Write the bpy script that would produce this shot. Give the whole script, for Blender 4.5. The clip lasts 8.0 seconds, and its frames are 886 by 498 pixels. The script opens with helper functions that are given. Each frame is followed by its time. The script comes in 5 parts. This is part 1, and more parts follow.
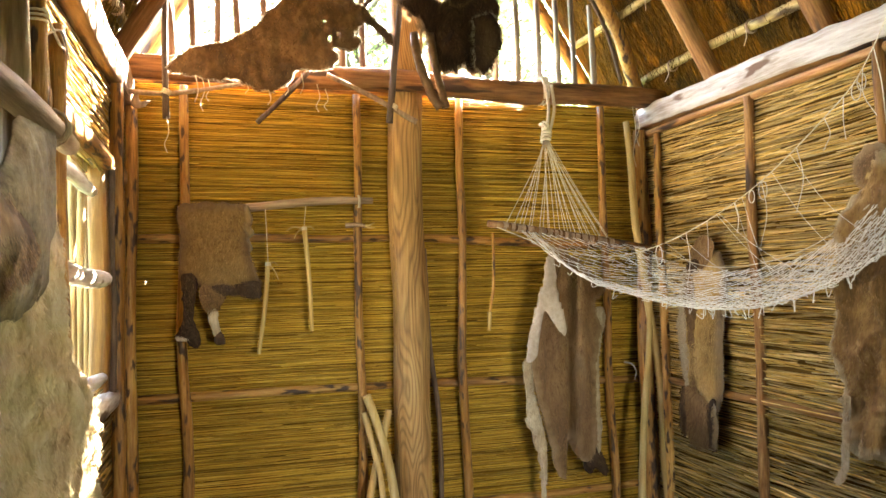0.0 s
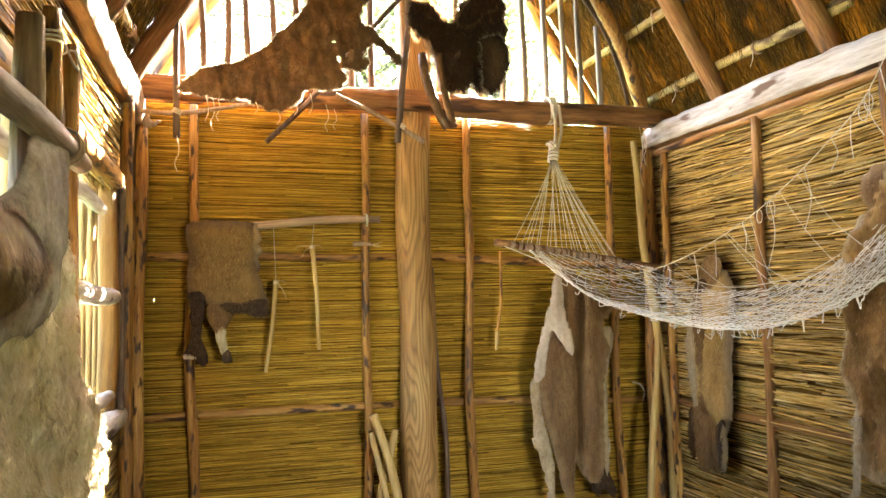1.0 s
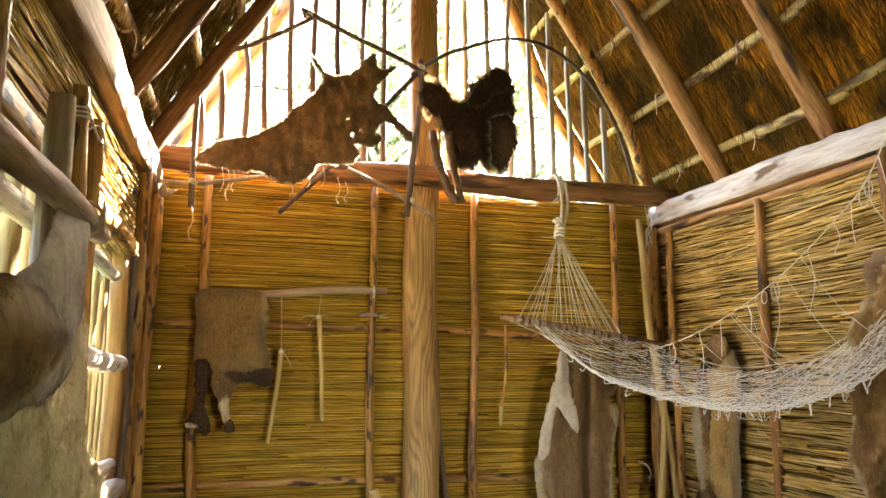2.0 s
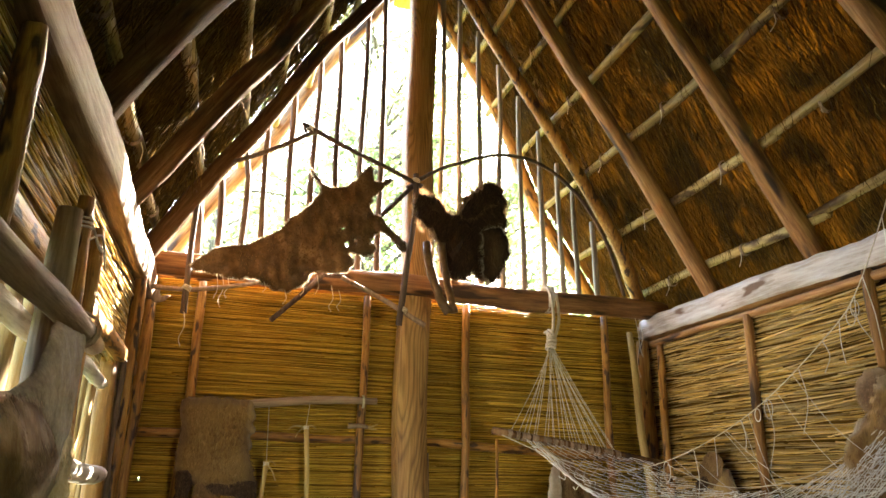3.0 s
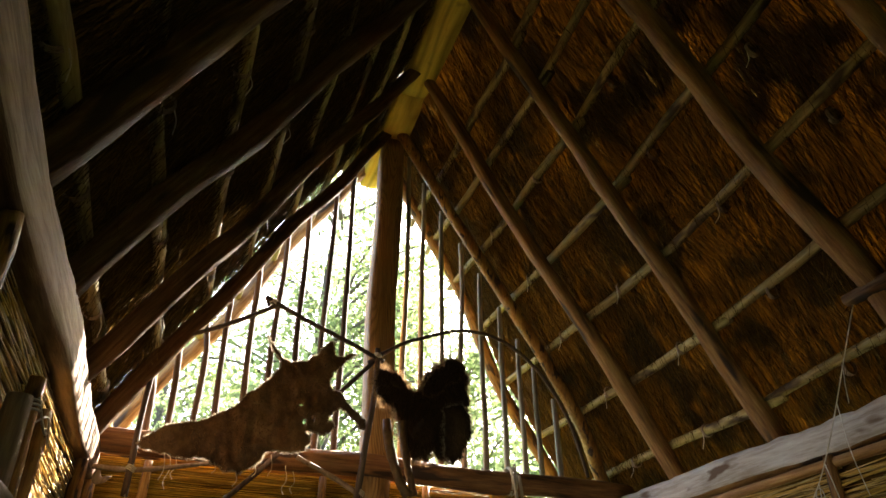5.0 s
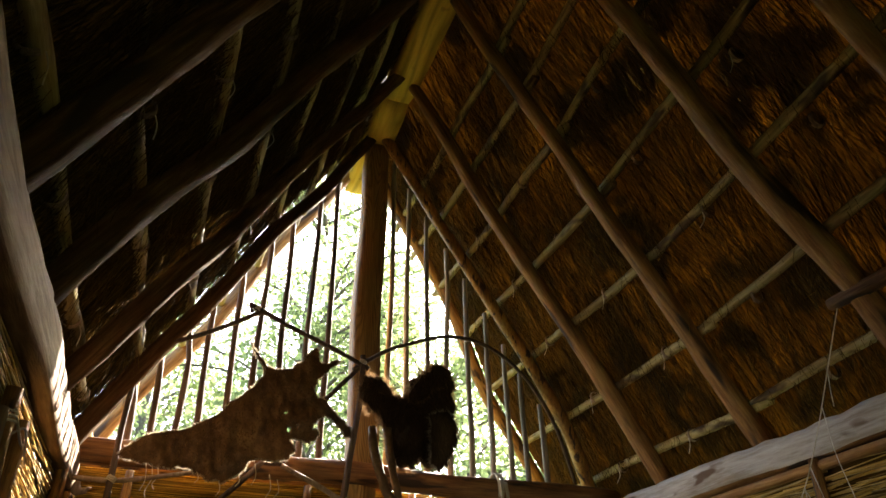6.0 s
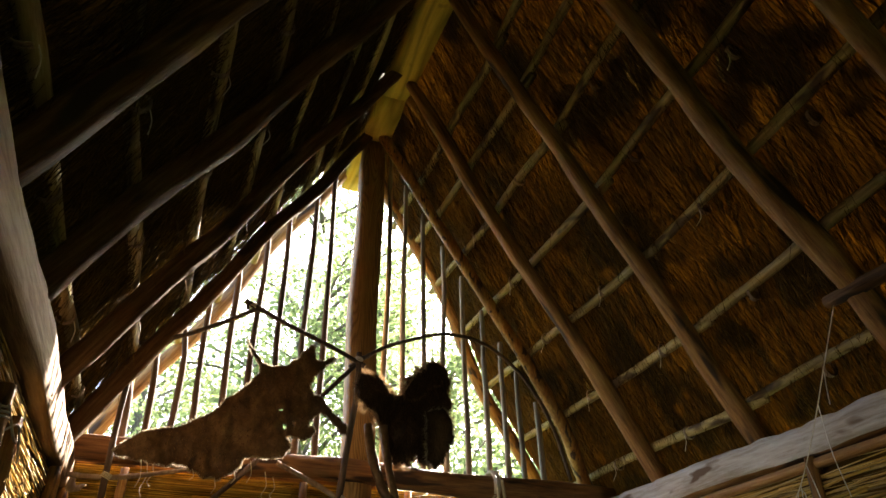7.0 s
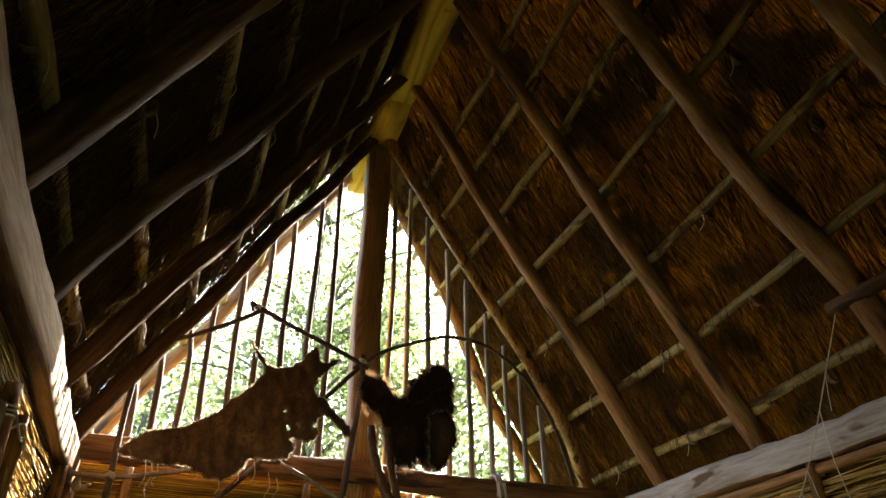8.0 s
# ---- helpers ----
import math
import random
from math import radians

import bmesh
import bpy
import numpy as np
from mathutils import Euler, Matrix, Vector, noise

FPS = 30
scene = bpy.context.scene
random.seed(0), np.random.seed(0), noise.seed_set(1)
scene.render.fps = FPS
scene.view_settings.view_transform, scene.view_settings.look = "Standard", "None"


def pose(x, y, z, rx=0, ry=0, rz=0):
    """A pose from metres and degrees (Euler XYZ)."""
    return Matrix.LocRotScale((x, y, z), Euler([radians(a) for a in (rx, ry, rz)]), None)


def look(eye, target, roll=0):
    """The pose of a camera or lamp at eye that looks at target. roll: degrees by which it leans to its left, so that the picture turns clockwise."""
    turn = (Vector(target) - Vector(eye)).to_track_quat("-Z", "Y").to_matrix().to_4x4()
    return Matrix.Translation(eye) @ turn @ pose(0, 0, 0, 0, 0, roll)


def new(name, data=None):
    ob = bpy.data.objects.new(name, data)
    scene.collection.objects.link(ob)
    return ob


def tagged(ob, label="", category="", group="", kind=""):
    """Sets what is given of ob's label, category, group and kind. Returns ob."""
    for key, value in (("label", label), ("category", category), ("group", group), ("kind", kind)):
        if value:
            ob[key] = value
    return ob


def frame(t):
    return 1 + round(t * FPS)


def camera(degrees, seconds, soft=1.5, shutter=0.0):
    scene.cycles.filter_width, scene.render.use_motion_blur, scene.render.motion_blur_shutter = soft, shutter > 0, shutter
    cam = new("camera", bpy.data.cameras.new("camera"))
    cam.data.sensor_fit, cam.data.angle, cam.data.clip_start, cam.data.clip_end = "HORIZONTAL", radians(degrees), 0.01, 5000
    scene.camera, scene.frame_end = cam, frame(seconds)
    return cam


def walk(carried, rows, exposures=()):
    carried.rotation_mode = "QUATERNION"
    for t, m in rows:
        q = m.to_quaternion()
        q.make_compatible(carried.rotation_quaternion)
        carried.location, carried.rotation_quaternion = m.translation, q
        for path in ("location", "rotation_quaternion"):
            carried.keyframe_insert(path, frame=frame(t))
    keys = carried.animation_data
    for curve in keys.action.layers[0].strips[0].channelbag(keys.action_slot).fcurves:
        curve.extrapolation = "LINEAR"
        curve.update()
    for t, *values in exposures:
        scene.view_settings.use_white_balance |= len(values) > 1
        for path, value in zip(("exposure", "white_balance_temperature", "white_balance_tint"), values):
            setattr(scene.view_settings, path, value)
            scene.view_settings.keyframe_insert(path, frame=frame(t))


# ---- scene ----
cam = camera(63.4, 8.0)

PATH = [
    (0, (0.149, 0.064, 1.618), (0.714, 1.98, 1.706), -1.3),
    (0.5, (0.149, 0.064, 1.617), (0.699, 1.984, 1.718), -1.2),
    (1, (0.145, 0.06, 1.616), (0.692, 1.978, 1.758), -1.1),
    (1.5, (0.143, 0.042, 1.623), (0.678, 1.957, 1.843), -0.4),
    (3, (0.116, 0.002, 1.652), (0.645, 1.83, 2.269), 1.1),
    (3.5, (0.108, -0.008, 1.672), (0.651, 1.76, 2.433), 1.3),
    (4, (0.092, -0.02, 1.688), (0.638, 1.681, 2.588), 1.1),
    (4.5, (0.092, -0.029, 1.688), (0.645, 1.613, 2.686), 1.0),
    (6, (0.095, -0.01, 1.702), (0.701, 1.581, 2.752), -0.3),
    (6.5, (0.101, -0.006, 1.702), (0.716, 1.586, 2.745), -0.2),
    (7, (0.101, -0.003, 1.702), (0.715, 1.587, 2.747), -0.3),
    (7.5, (0.103, -0.013, 1.697), (0.713, 1.575, 2.75), -0.2),
    (8, (0.109, -0.023, 1.696), (0.704, 1.571, 2.748), 0.4),
]
# the clip's own exposure falls as the bright gable fills the picture
walk(cam, [(t, look(eye, target, roll)) for t, eye, target, roll in PATH],
     exposures=[(0, 5.68), (1.0, 5.68), (1.7, 5.50), (3.0, 4.85), (3.5, 4.40), (4.0, 3.92), (4.5, 3.54), (6.0, 3.20), (8.0, 3.20)])

# ---- light: hazy sun beyond the far gable, sky, an open doorway behind ----
SUN_DIR = Vector((0.85, 1.0, 1.0)).normalized()
world = bpy.data.worlds.new("sky")
scene.world = world
world.use_nodes = True
wn = world.node_tree
sky = wn.nodes.new("ShaderNodeTexSky")
sky.sky_type = "NISHITA"
sky.sun_disc = False
sky.sun_elevation = math.asin(SUN_DIR.z)
sky.sun_rotation = math.atan2(SUN_DIR.x, SUN_DIR.y)
sky.air_density, sky.dust_density = 1.0, 4.0
wn.nodes["Background"].inputs["Strength"].default_value = 0.15
wn.links.new(sky.outputs[0], wn.nodes["Background"].inputs["Color"])
sun = new("sun", bpy.data.lights.new("sun", "SUN"))
sun.data.energy, sun.data.angle, sun.data.color = 5.0, radians(0.8), (1.0, 0.93, 0.82)
sun.matrix_world = look(SUN_DIR * 30, (0, 0, 0))


def daylight(name, eye, target, wide, high, watts, colour, spread=180):
    """The sky's light in an opening."""
    lamp = new(name, bpy.data.lights.new(name, "AREA"))
    lamp.data.shape, lamp.data.size, lamp.data.size_y = "RECTANGLE", wide, high
    lamp.data.energy, lamp.data.color = watts, colour
    lamp.data.spread = radians(spread)
    lamp.matrix_world = look(eye, target)


daylight("doorway_daylight", (1.98, -2.66, 1.4), (1.0, 3.8, 0.95), 0.75, 1.4, 0.23, (1.0, 0.95, 0.86), 46)
daylight("window_daylight", (-0.75, 2.3, 1.32), (2.46, 2.7, 2.30), 1.3, 0.42, 0.76, (1.0, 0.96, 0.89), 58)


# ---- materials ----
def material(name, colours, rough=0.8, scale=(8, 8, 8), detail=(60, 60, 60), bump=0.3, bump_size=0.01, vary=0.25, island=False,
             sheen=0.0, through_light=0.0, spots=None, coord="Object", rings=0.0, fine_mix=0.55, edge=None, gloss=0.3):
    """Two-scale noise colours, object or island variation, bump. spots: colour and amount of stains."""
    m = bpy.data.materials.new(name)
    m.use_nodes = True
    t = m.node_tree
    n, l = t.nodes, t.links
    out = n["Principled BSDF"]
    out.inputs["Roughness"].default_value = rough
    out.inputs["Specular IOR Level"].default_value = gloss
    tc = n.new("ShaderNodeTexCoord")
    shift = n.new("ShaderNodeVectorMath")
    shift.operation = "ADD"
    info = n.new("ShaderNodeObjectInfo")
    geo = n.new("ShaderNodeNewGeometry")
    mul = n.new("ShaderNodeMath")
    mul.operation = "MULTIPLY"
    mul.inputs[1].default_value = 37.0
    chance = geo.outputs["Random Per Island"] if island else info.outputs["Random"]
    l.new(chance, mul.inputs[0])
    l.new(tc.outputs[coord], shift.inputs[0])
    l.new(mul.outputs[0], shift.inputs[1])

    def noise_at(sc, det, rgh=0.6):
        mp = n.new("ShaderNodeMapping")
        mp.inputs["Scale"].default_value = sc
        l.new(shift.outputs[0], mp.inputs["Vector"])
        nz = n.new("ShaderNodeTexNoise")
        nz.inputs["Scale"].default_value = 1.0
        nz.inputs["Detail"].default_value = det
        nz.inputs["Roughness"].default_value = rgh
        l.new(mp.outputs[0], nz.inputs["Vector"])
        return nz.outputs["Fac"]
    big, fine = noise_at(scale, 3), noise_at(detail, 4, 0.7)
    mix = n.new("ShaderNodeMath")
    mix.operation = "MULTIPLY_ADD"
    l.new(fine, mix.inputs[0])
    mix.inputs[1].default_value = fine_mix
    part_big = n.new("ShaderNodeMath")
    part_big.operation = "MULTIPLY"
    part_big.inputs[1].default_value = 1 - fine_mix
    l.new(big, part_big.inputs[0])
    l.new(part_big.outputs[0], mix.inputs[2])
    ramp = n.new("ShaderNodeValToRGB")
    lo, hi = 0.33, 0.67
    for _ in colours[2:]:
        ramp.color_ramp.elements.new(0.5)
    cols = [(*c, 1) for c in colours]
    els = list(ramp.color_ramp.elements)
    els.sort(key=lambda e: e.position)
    for k, e in enumerate(els):
        e.position = lo + (hi - lo) * k / (len(els) - 1)
        e.color = cols[k]
    l.new(mix.outputs[0], ramp.inputs[0])
    colour = ramp.outputs[0]
    if spots:
        sp = noise_at(spots[2], 2, 0.5)
        sr = n.new("ShaderNodeMapRange")
        sr.inputs["From Min"].default_value, sr.inputs["From Max"].default_value = spots[1], spots[1] + 0.08
        l.new(sp, sr.inputs["Value"])
        mx = n.new("ShaderNodeMix")
        mx.data_type = "RGBA"
        l.new(sr.outputs[0], mx.inputs["Factor"])
        l.new(colour, mx.inputs["A"])
        mx.inputs["B"].default_value = (*spots[0], 1)
        colour = mx.outputs["Result"]
    if edge:
        at_edge = n.new("ShaderNodeAttribute")
        at_edge.attribute_name = "pelt"
        em = n.new("ShaderNodeMix")
        em.data_type = "RGBA"
        l.new(at_edge.outputs["Fac"], em.inputs["Factor"])
        em.inputs["A"].default_value = (*edge, 1)
        l.new(colour, em.inputs["B"])
        colour = em.outputs["Result"]
    if rings:
        rn = noise_at((scale[0] * 0.8, scale[1] * 0.8, scale[2] * 0.6), 1.5, 0.4)
        mm = n.new("ShaderNodeMath")
        mm.operation = "MULTIPLY"
        mm.inputs[1].default_value = rings
        l.new(rn, mm.inputs[0])
        pp = n.new("ShaderNodeMath")
        pp.operation = "PINGPONG"
        pp.inputs[1].default_value = 0.5
        l.new(mm.outputs[0], pp.inputs[0])
        rr = n.new("ShaderNodeMapRange")
        rr.inputs["From Min"].default_value, rr.inputs["From Max"].default_value = 0.0, 0.32
        rr.inputs["To Min"].default_value, rr.inputs["To Max"].default_value = 0.56, 1.08
        l.new(pp.outputs[0], rr.inputs["Value"])
        gm = n.new("ShaderNodeMix")
        gm.data_type, gm.blend_type = "RGBA", "MULTIPLY"
        gm.inputs["Factor"].default_value = 0.9
        l.new(colour, gm.inputs["A"])
        l.new(rr.outputs[0], gm.inputs["B"])
        colour = gm.outputs["Result"]
    hsv = n.new("ShaderNodeHueSaturation")
    mr = n.new("ShaderNodeMapRange")
    mr.inputs["To Min"].default_value, mr.inputs["To Max"].default_value = 1 - vary, 1 + vary
    l.new(chance, mr.inputs["Value"])
    l.new(mr.outputs[0], hsv.inputs["Value"])
    l.new(colour, hsv.inputs["Color"])
    l.new(hsv.outputs[0], out.inputs["Base Color"])
    if bump:
        b = n.new("ShaderNodeBump")
        b.inputs["Strength"].default_value = bump
        b.inputs["Distance"].default_value = bump_size
        l.new(mix.outputs[0], b.inputs["Height"])
        l.new(b.outputs[0], out.inputs["Normal"])
    if sheen:
        out.inputs["Sheen Weight"].default_value = sheen
        out.inputs["Sheen Roughness"].default_value = 0.5
    if through_light:
        tr = n.new("ShaderNodeBsdfTranslucent")
        l.new(hsv.outputs[0], tr.inputs["Color"])
        ms = n.new("ShaderNodeMixShader")
        ms.inputs[0].default_value = through_light
        l.new(out.outputs[0], ms.inputs[1])
        l.new(tr.outputs[0], ms.inputs[2])
        l.new(ms.outputs[0], n["Material Output"].inputs["Surface"])
    return m


GRAIN, FINE = (9, 9, 1.6), (70, 70, 5)
M_ORANGE = material("peeled_orange_wood", [(0.08, 0.032, 0.007), (0.34, 0.155, 0.032), (0.58, 0.33, 0.085)], 0.45, GRAIN, FINE, 0.8, vary=0.2,
                    spots=((0.06, 0.028, 0.012), 0.56, (34, 34, 9)))
M_TIE = material("reddish_beam", [(0.07, 0.029, 0.010), (0.25, 0.115, 0.040), (0.42, 0.22, 0.085)], 0.55, GRAIN, FINE, 0.6, vary=0.05,
                 spots=((0.05, 0.025, 0.014), 0.60, (14, 14, 3)))
M_POST = material("hewn_pine", [(0.19, 0.088, 0.022), (0.36, 0.20, 0.062), (0.50, 0.315, 0.115)], 0.6, (7, 7, 1.3), (90, 90, 3), 0.9, vary=0.08, rings=46,
                  spots=((0.20, 0.10, 0.04), 0.66, (12, 12, 3)))
M_PALE = material("weathered_pale_wood", [(0.26, 0.185, 0.12), (0.54, 0.46, 0.38), (0.72, 0.66, 0.58)], 0.75, (9, 9, 2), (60, 60, 5), 1.0, vary=0.06,
                  spots=((0.17, 0.10, 0.06), 0.61, (13, 13, 5)))
M_PLATE = material("brown_weathered_log", [(0.07, 0.036, 0.014), (0.17, 0.095, 0.045), (0.30, 0.19, 0.10)], 0.7, (7, 7, 1.6), (60, 60, 5), 0.7, vary=0.1)
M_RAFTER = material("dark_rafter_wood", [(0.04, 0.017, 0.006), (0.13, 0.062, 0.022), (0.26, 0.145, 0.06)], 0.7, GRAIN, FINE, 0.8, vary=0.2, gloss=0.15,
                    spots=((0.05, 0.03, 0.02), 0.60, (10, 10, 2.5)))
M_RAFTER_WARM = material("warm_rafter_wood", [(0.08, 0.034, 0.010), (0.29, 0.14, 0.045), (0.50, 0.28, 0.10)], 0.6, GRAIN, FINE, 0.9, vary=0.15, gloss=0.18,
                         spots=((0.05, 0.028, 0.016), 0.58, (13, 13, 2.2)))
M_PURLIN = material("hazel_pole", [(0.09, 0.055, 0.018), (0.35, 0.245, 0.085), (0.58, 0.45, 0.20)], 0.65, GRAIN, FINE, 0.5, vary=0.35,
                    spots=((0.09, 0.055, 0.026), 0.57, (12, 12, 4)))
M_RIDGE = material("sawn_yellow_timber", [(0.50, 0.29, 0.035), (0.68, 0.42, 0.06), (0.76, 0.52, 0.10)], 0.65, (4, 4, 0.8), (40, 40, 3), 0.4, vary=0.05, rings=9, gloss=0.12,
                   spots=((0.26, 0.12, 0.02), 0.66, (9, 9, 6)))
M_GREY = material("grey_stick", [(0.13, 0.08, 0.045), (0.29, 0.19, 0.115), (0.42, 0.30, 0.20)], 0.75, GRAIN, FINE, 0.4, vary=0.2)
# grey wood for the right gable bars, its pale tone holding the light on them
M_BAR = material("lit_grey_bar", [(0.16, 0.11, 0.07), (0.38, 0.29, 0.20), (0.56, 0.46, 0.35)], 0.7, GRAIN, FINE, 0.5, vary=0.2)
M_BARK = material("dark_bark_stick", [(0.04, 0.025, 0.016), (0.11, 0.07, 0.045), (0.20, 0.14, 0.10)], 0.8, GRAIN, FINE, 0.5, vary=0.2)
M_REED = material("golden_reed", [(0.20, 0.096, 0.007), (0.45, 0.262, 0.028), (0.66, 0.45, 0.085)], 0.5, (1.5, 6, 6), (6, 60, 60), 0.2, vary=0.52, island=True, gloss=0.12)
M_REED_SIDE = material("pale_reed", [(0.17, 0.085, 0.012), (0.48, 0.295, 0.066), (0.77, 0.60, 0.31)], 0.36, (6, 1.5, 6), (60, 6, 60), 0.2, vary=0.55, island=True, gloss=0.2)
M_MAT = material("packed_reed", [(0.06, 0.030, 0.005), (0.15, 0.080, 0.012), (0.24, 0.14, 0.026)], 0.9, (1.5, 1.5, 14), (5, 5, 160), 1.0, vary=0.0, gloss=0.08)
M_MAT_SIDE = material("golden_packed_reed", [(0.04, 0.02, 0.004), (0.10, 0.053, 0.010), (0.18, 0.10, 0.024)], 0.9, (14, 1.5, 14), (160, 5, 160), 1.0, vary=0.0, gloss=0.08)
M_THATCH = material("straw_thatch", [(0.026, 0.013, 0.002), (0.082, 0.046, 0.007), (0.18, 0.106, 0.018)], 0.85, (3, 3, 3), (18, 90, 18), 1.0, 0.02, vary=0.0, gloss=0.06,
                    spots=((0.026, 0.016, 0.006), 0.53, (3.4, 3.4, 3.4)))
M_STRAW = material("loose_straw", [(0.030, 0.016, 0.003), (0.09, 0.051, 0.008), (0.22, 0.135, 0.03)], 0.85, (6, 6, 6), (30, 30, 30), 0.0, vary=0.45, island=True, gloss=0.08)
M_EARTH = material("trodden_earth", [(0.05, 0.034, 0.02), (0.10, 0.068, 0.042), (0.15, 0.11, 0.068)], 0.95, (1.2, 1.2, 1.2), (14, 14, 14), 0.8, 0.02, vary=0.0)
M_GRASS = material("meadow", [(0.03, 0.055, 0.012), (0.07, 0.11, 0.03), (0.12, 0.15, 0.05)], 0.95, (0.4, 0.4, 0.4), (9, 9, 9), 0.8, 0.05, vary=0.0)
M_LEAF = material("green_leaf", [(0.13, 0.17, 0.06), (0.20, 0.25, 0.10), (0.28, 0.33, 0.16)], 0.5, (1, 1, 1), (8, 8, 8), 0.0, vary=0.4, island=True, through_light=0.72)
M_TRUNK = material("tree_bark", [(0.05, 0.04, 0.03), (0.11, 0.09, 0.07), (0.18, 0.15, 0.12)], 0.9, (4, 4, 1), (30, 30, 8), 0.9, 0.03, vary=0.1)


# ---- building helpers ----
def part(name, bm, mat, parent=None, label="", smooth=True):
    """Links a bmesh as one mesh object, under a thing or part where one is given."""
    me = bpy.data.meshes.new(name)
    bm.to_mesh(me)
    bm.free()
    return part_mesh(name, me, mat, parent, label, smooth)


def part_mesh(name, me, mat, parent=None, label="", smooth=True):
    me.materials.append(mat)
    if smooth:
        me.polygons.foreach_set("use_smooth", [True] * len(me.polygons))
    ob = new(name, me)
    if parent is not None:
        ob.parent = parent
    if label:
        tagged(ob, label)
    return ob


def thing(name, label, category, at=(0, 0, 0), group="", kind=""):
    ob = new(name)
    ob.empty_display_size = 0.05
    ob.location = at
    return tagged(ob, label, category, group, kind)


def smooth_path(pts, steps=6):
    """Catmull-Rom through the points."""
    p = [Vector(q) for q in pts]
    if len(p) < 3:
        return [p[0].lerp(p[-1], k / steps) for k in range(steps + 1)]
    p = [p[0] * 2 - p[1]] + p + [p[-1] * 2 - p[-2]]
    out = []
    for a, b, c, d in zip(p, p[1:], p[2:], p[3:]):
        for k in range(steps):
            t = k / steps
            out.append(0.5 * (2 * b + (c - a) * t + (2 * a - 5 * b + 4 * c - d) * t * t + (3 * b - a - 3 * c + d) * t ** 3))
    return out + [p[-2]]


def tube_data(path, r0, r1, sides=8, rough=0.0, seed=0.0, flat=1.0):
    """Vertices and faces of a tapered tube along a path, radius uneven by rough, with closed ends."""
    verts, faces = [], []
    count = len(path)
    side = None
    for k, p in enumerate(path):
        d = (path[min(k + 1, count - 1)] - path[max(k - 1, 0)]).normalized()
        if side is None:
            side = d.orthogonal().normalized()
        side = (side - d * side.dot(d)).normalized()
        up = d.cross(side)
        r = r0 + (r1 - r0) * k / (count - 1)
        for s in range(sides):
            a = 2 * math.pi * s / sides
            rr = r
            if rough:
                rr *= 1 + rough * noise.noise((math.cos(a) * 1.1 + seed, math.sin(a) * 1.1 + seed * 0.7, k * 0.55 + seed * 3.1))
            verts.append(p + side * (math.cos(a) * rr) + up * (math.sin(a) * rr * flat))
    for k in range(count - 1):
        for s in range(sides):
            a, b = k * sides + s, k * sides + (s + 1) % sides
            faces.append((a, b, b + sides, a + sides))
    faces.append(tuple(range(sides - 1, -1, -1)))
    faces.append(tuple(range((count - 1) * sides, count * sides)))
    return verts, faces


def mesh_of(name, pieces):
    """One mesh out of several (verts, faces)."""
    verts, faces = [], []
    for v, f in pieces:
        k = len(verts)
        verts.extend(v)
        faces.extend(tuple(i + k for i in q) for q in f)
    me = bpy.data.meshes.new(name)
    me.from_pydata([tuple(v) for v in verts], [], faces)
    me.update()
    return me


SEED = [1.0]


def log(name, p, q, r0, r1, mat, parent=None, label="", wobble=0.02, sides=12, rough=0.12, square=0.0, step=0.14, mid=None):
    """A log or stick from p to q: its own axis is local z, so grain runs along it. square: 0 round to 1 hewn square."""
    SEED[0] += 1.37
    p, q = Vector(p), Vector(q)
    length = (q - p).length
    n = max(3, int(length / step))
    sd = SEED[0]
    path = []
    for k in range(n + 1):
        t = k / n
        w = wobble * min(1, 4 * t, 4 * (1 - t))
        path.append(Vector((w * noise.noise((sd, t * length * 1.3, 0)), w * noise.noise((0, sd, t * length * 1.3)), t * length)))
    verts, faces = tube_data(path, r0, r1, sides, rough, sd)
    if square:
        for i, v in enumerate(verts):
            c = path[i // sides]
            d = v - c
            m = max(abs(d.x), abs(d.y))
            if m > 1e-6:
                r = math.hypot(d.x, d.y)
                verts[i] = c + Vector((d.x, d.y, 0)) * (1 - square + square * min(r / m, 1.33)) + Vector((0, 0, d.z))
    # the cut ends are slightly rounded
    for ring, sgn in ((0, 1), (n, -1)):
        for s in range(sides):
            i = ring * sides + s
            c = path[ring]
            verts[i] = c + (verts[i] - c) * 0.86 
    me = mesh_of(name, [(verts, faces)])
    ob = part_mesh(name, me, mat, parent, label)
    z = (q - p).normalized()
    ref = Vector((0, 0, 1)) if abs(z.z) < 0.95 else Vector((0, 1, 0))
    y = (ref - z * ref.dot(z)).normalized()
    x = y.cross(z)
    m = Matrix((x, y, z)).transposed().to_4x4()
    m.translation = p
    ob.matrix_world = m if parent is None else parent.matrix_basis.inverted() @ m
    return ob


def box_mesh(name, lo, hi, cuts=None):
    bm = bmesh.new()
    bmesh.ops.create_cube(bm, size=1)
    lo, hi = Vector(lo), Vector(hi)
    for v in bm.verts:
        v.co = Vector(((lo[i] + hi[i]) / 2 + v.co[i] * (hi[i] - lo[i])) for i in range(3))
    return bm


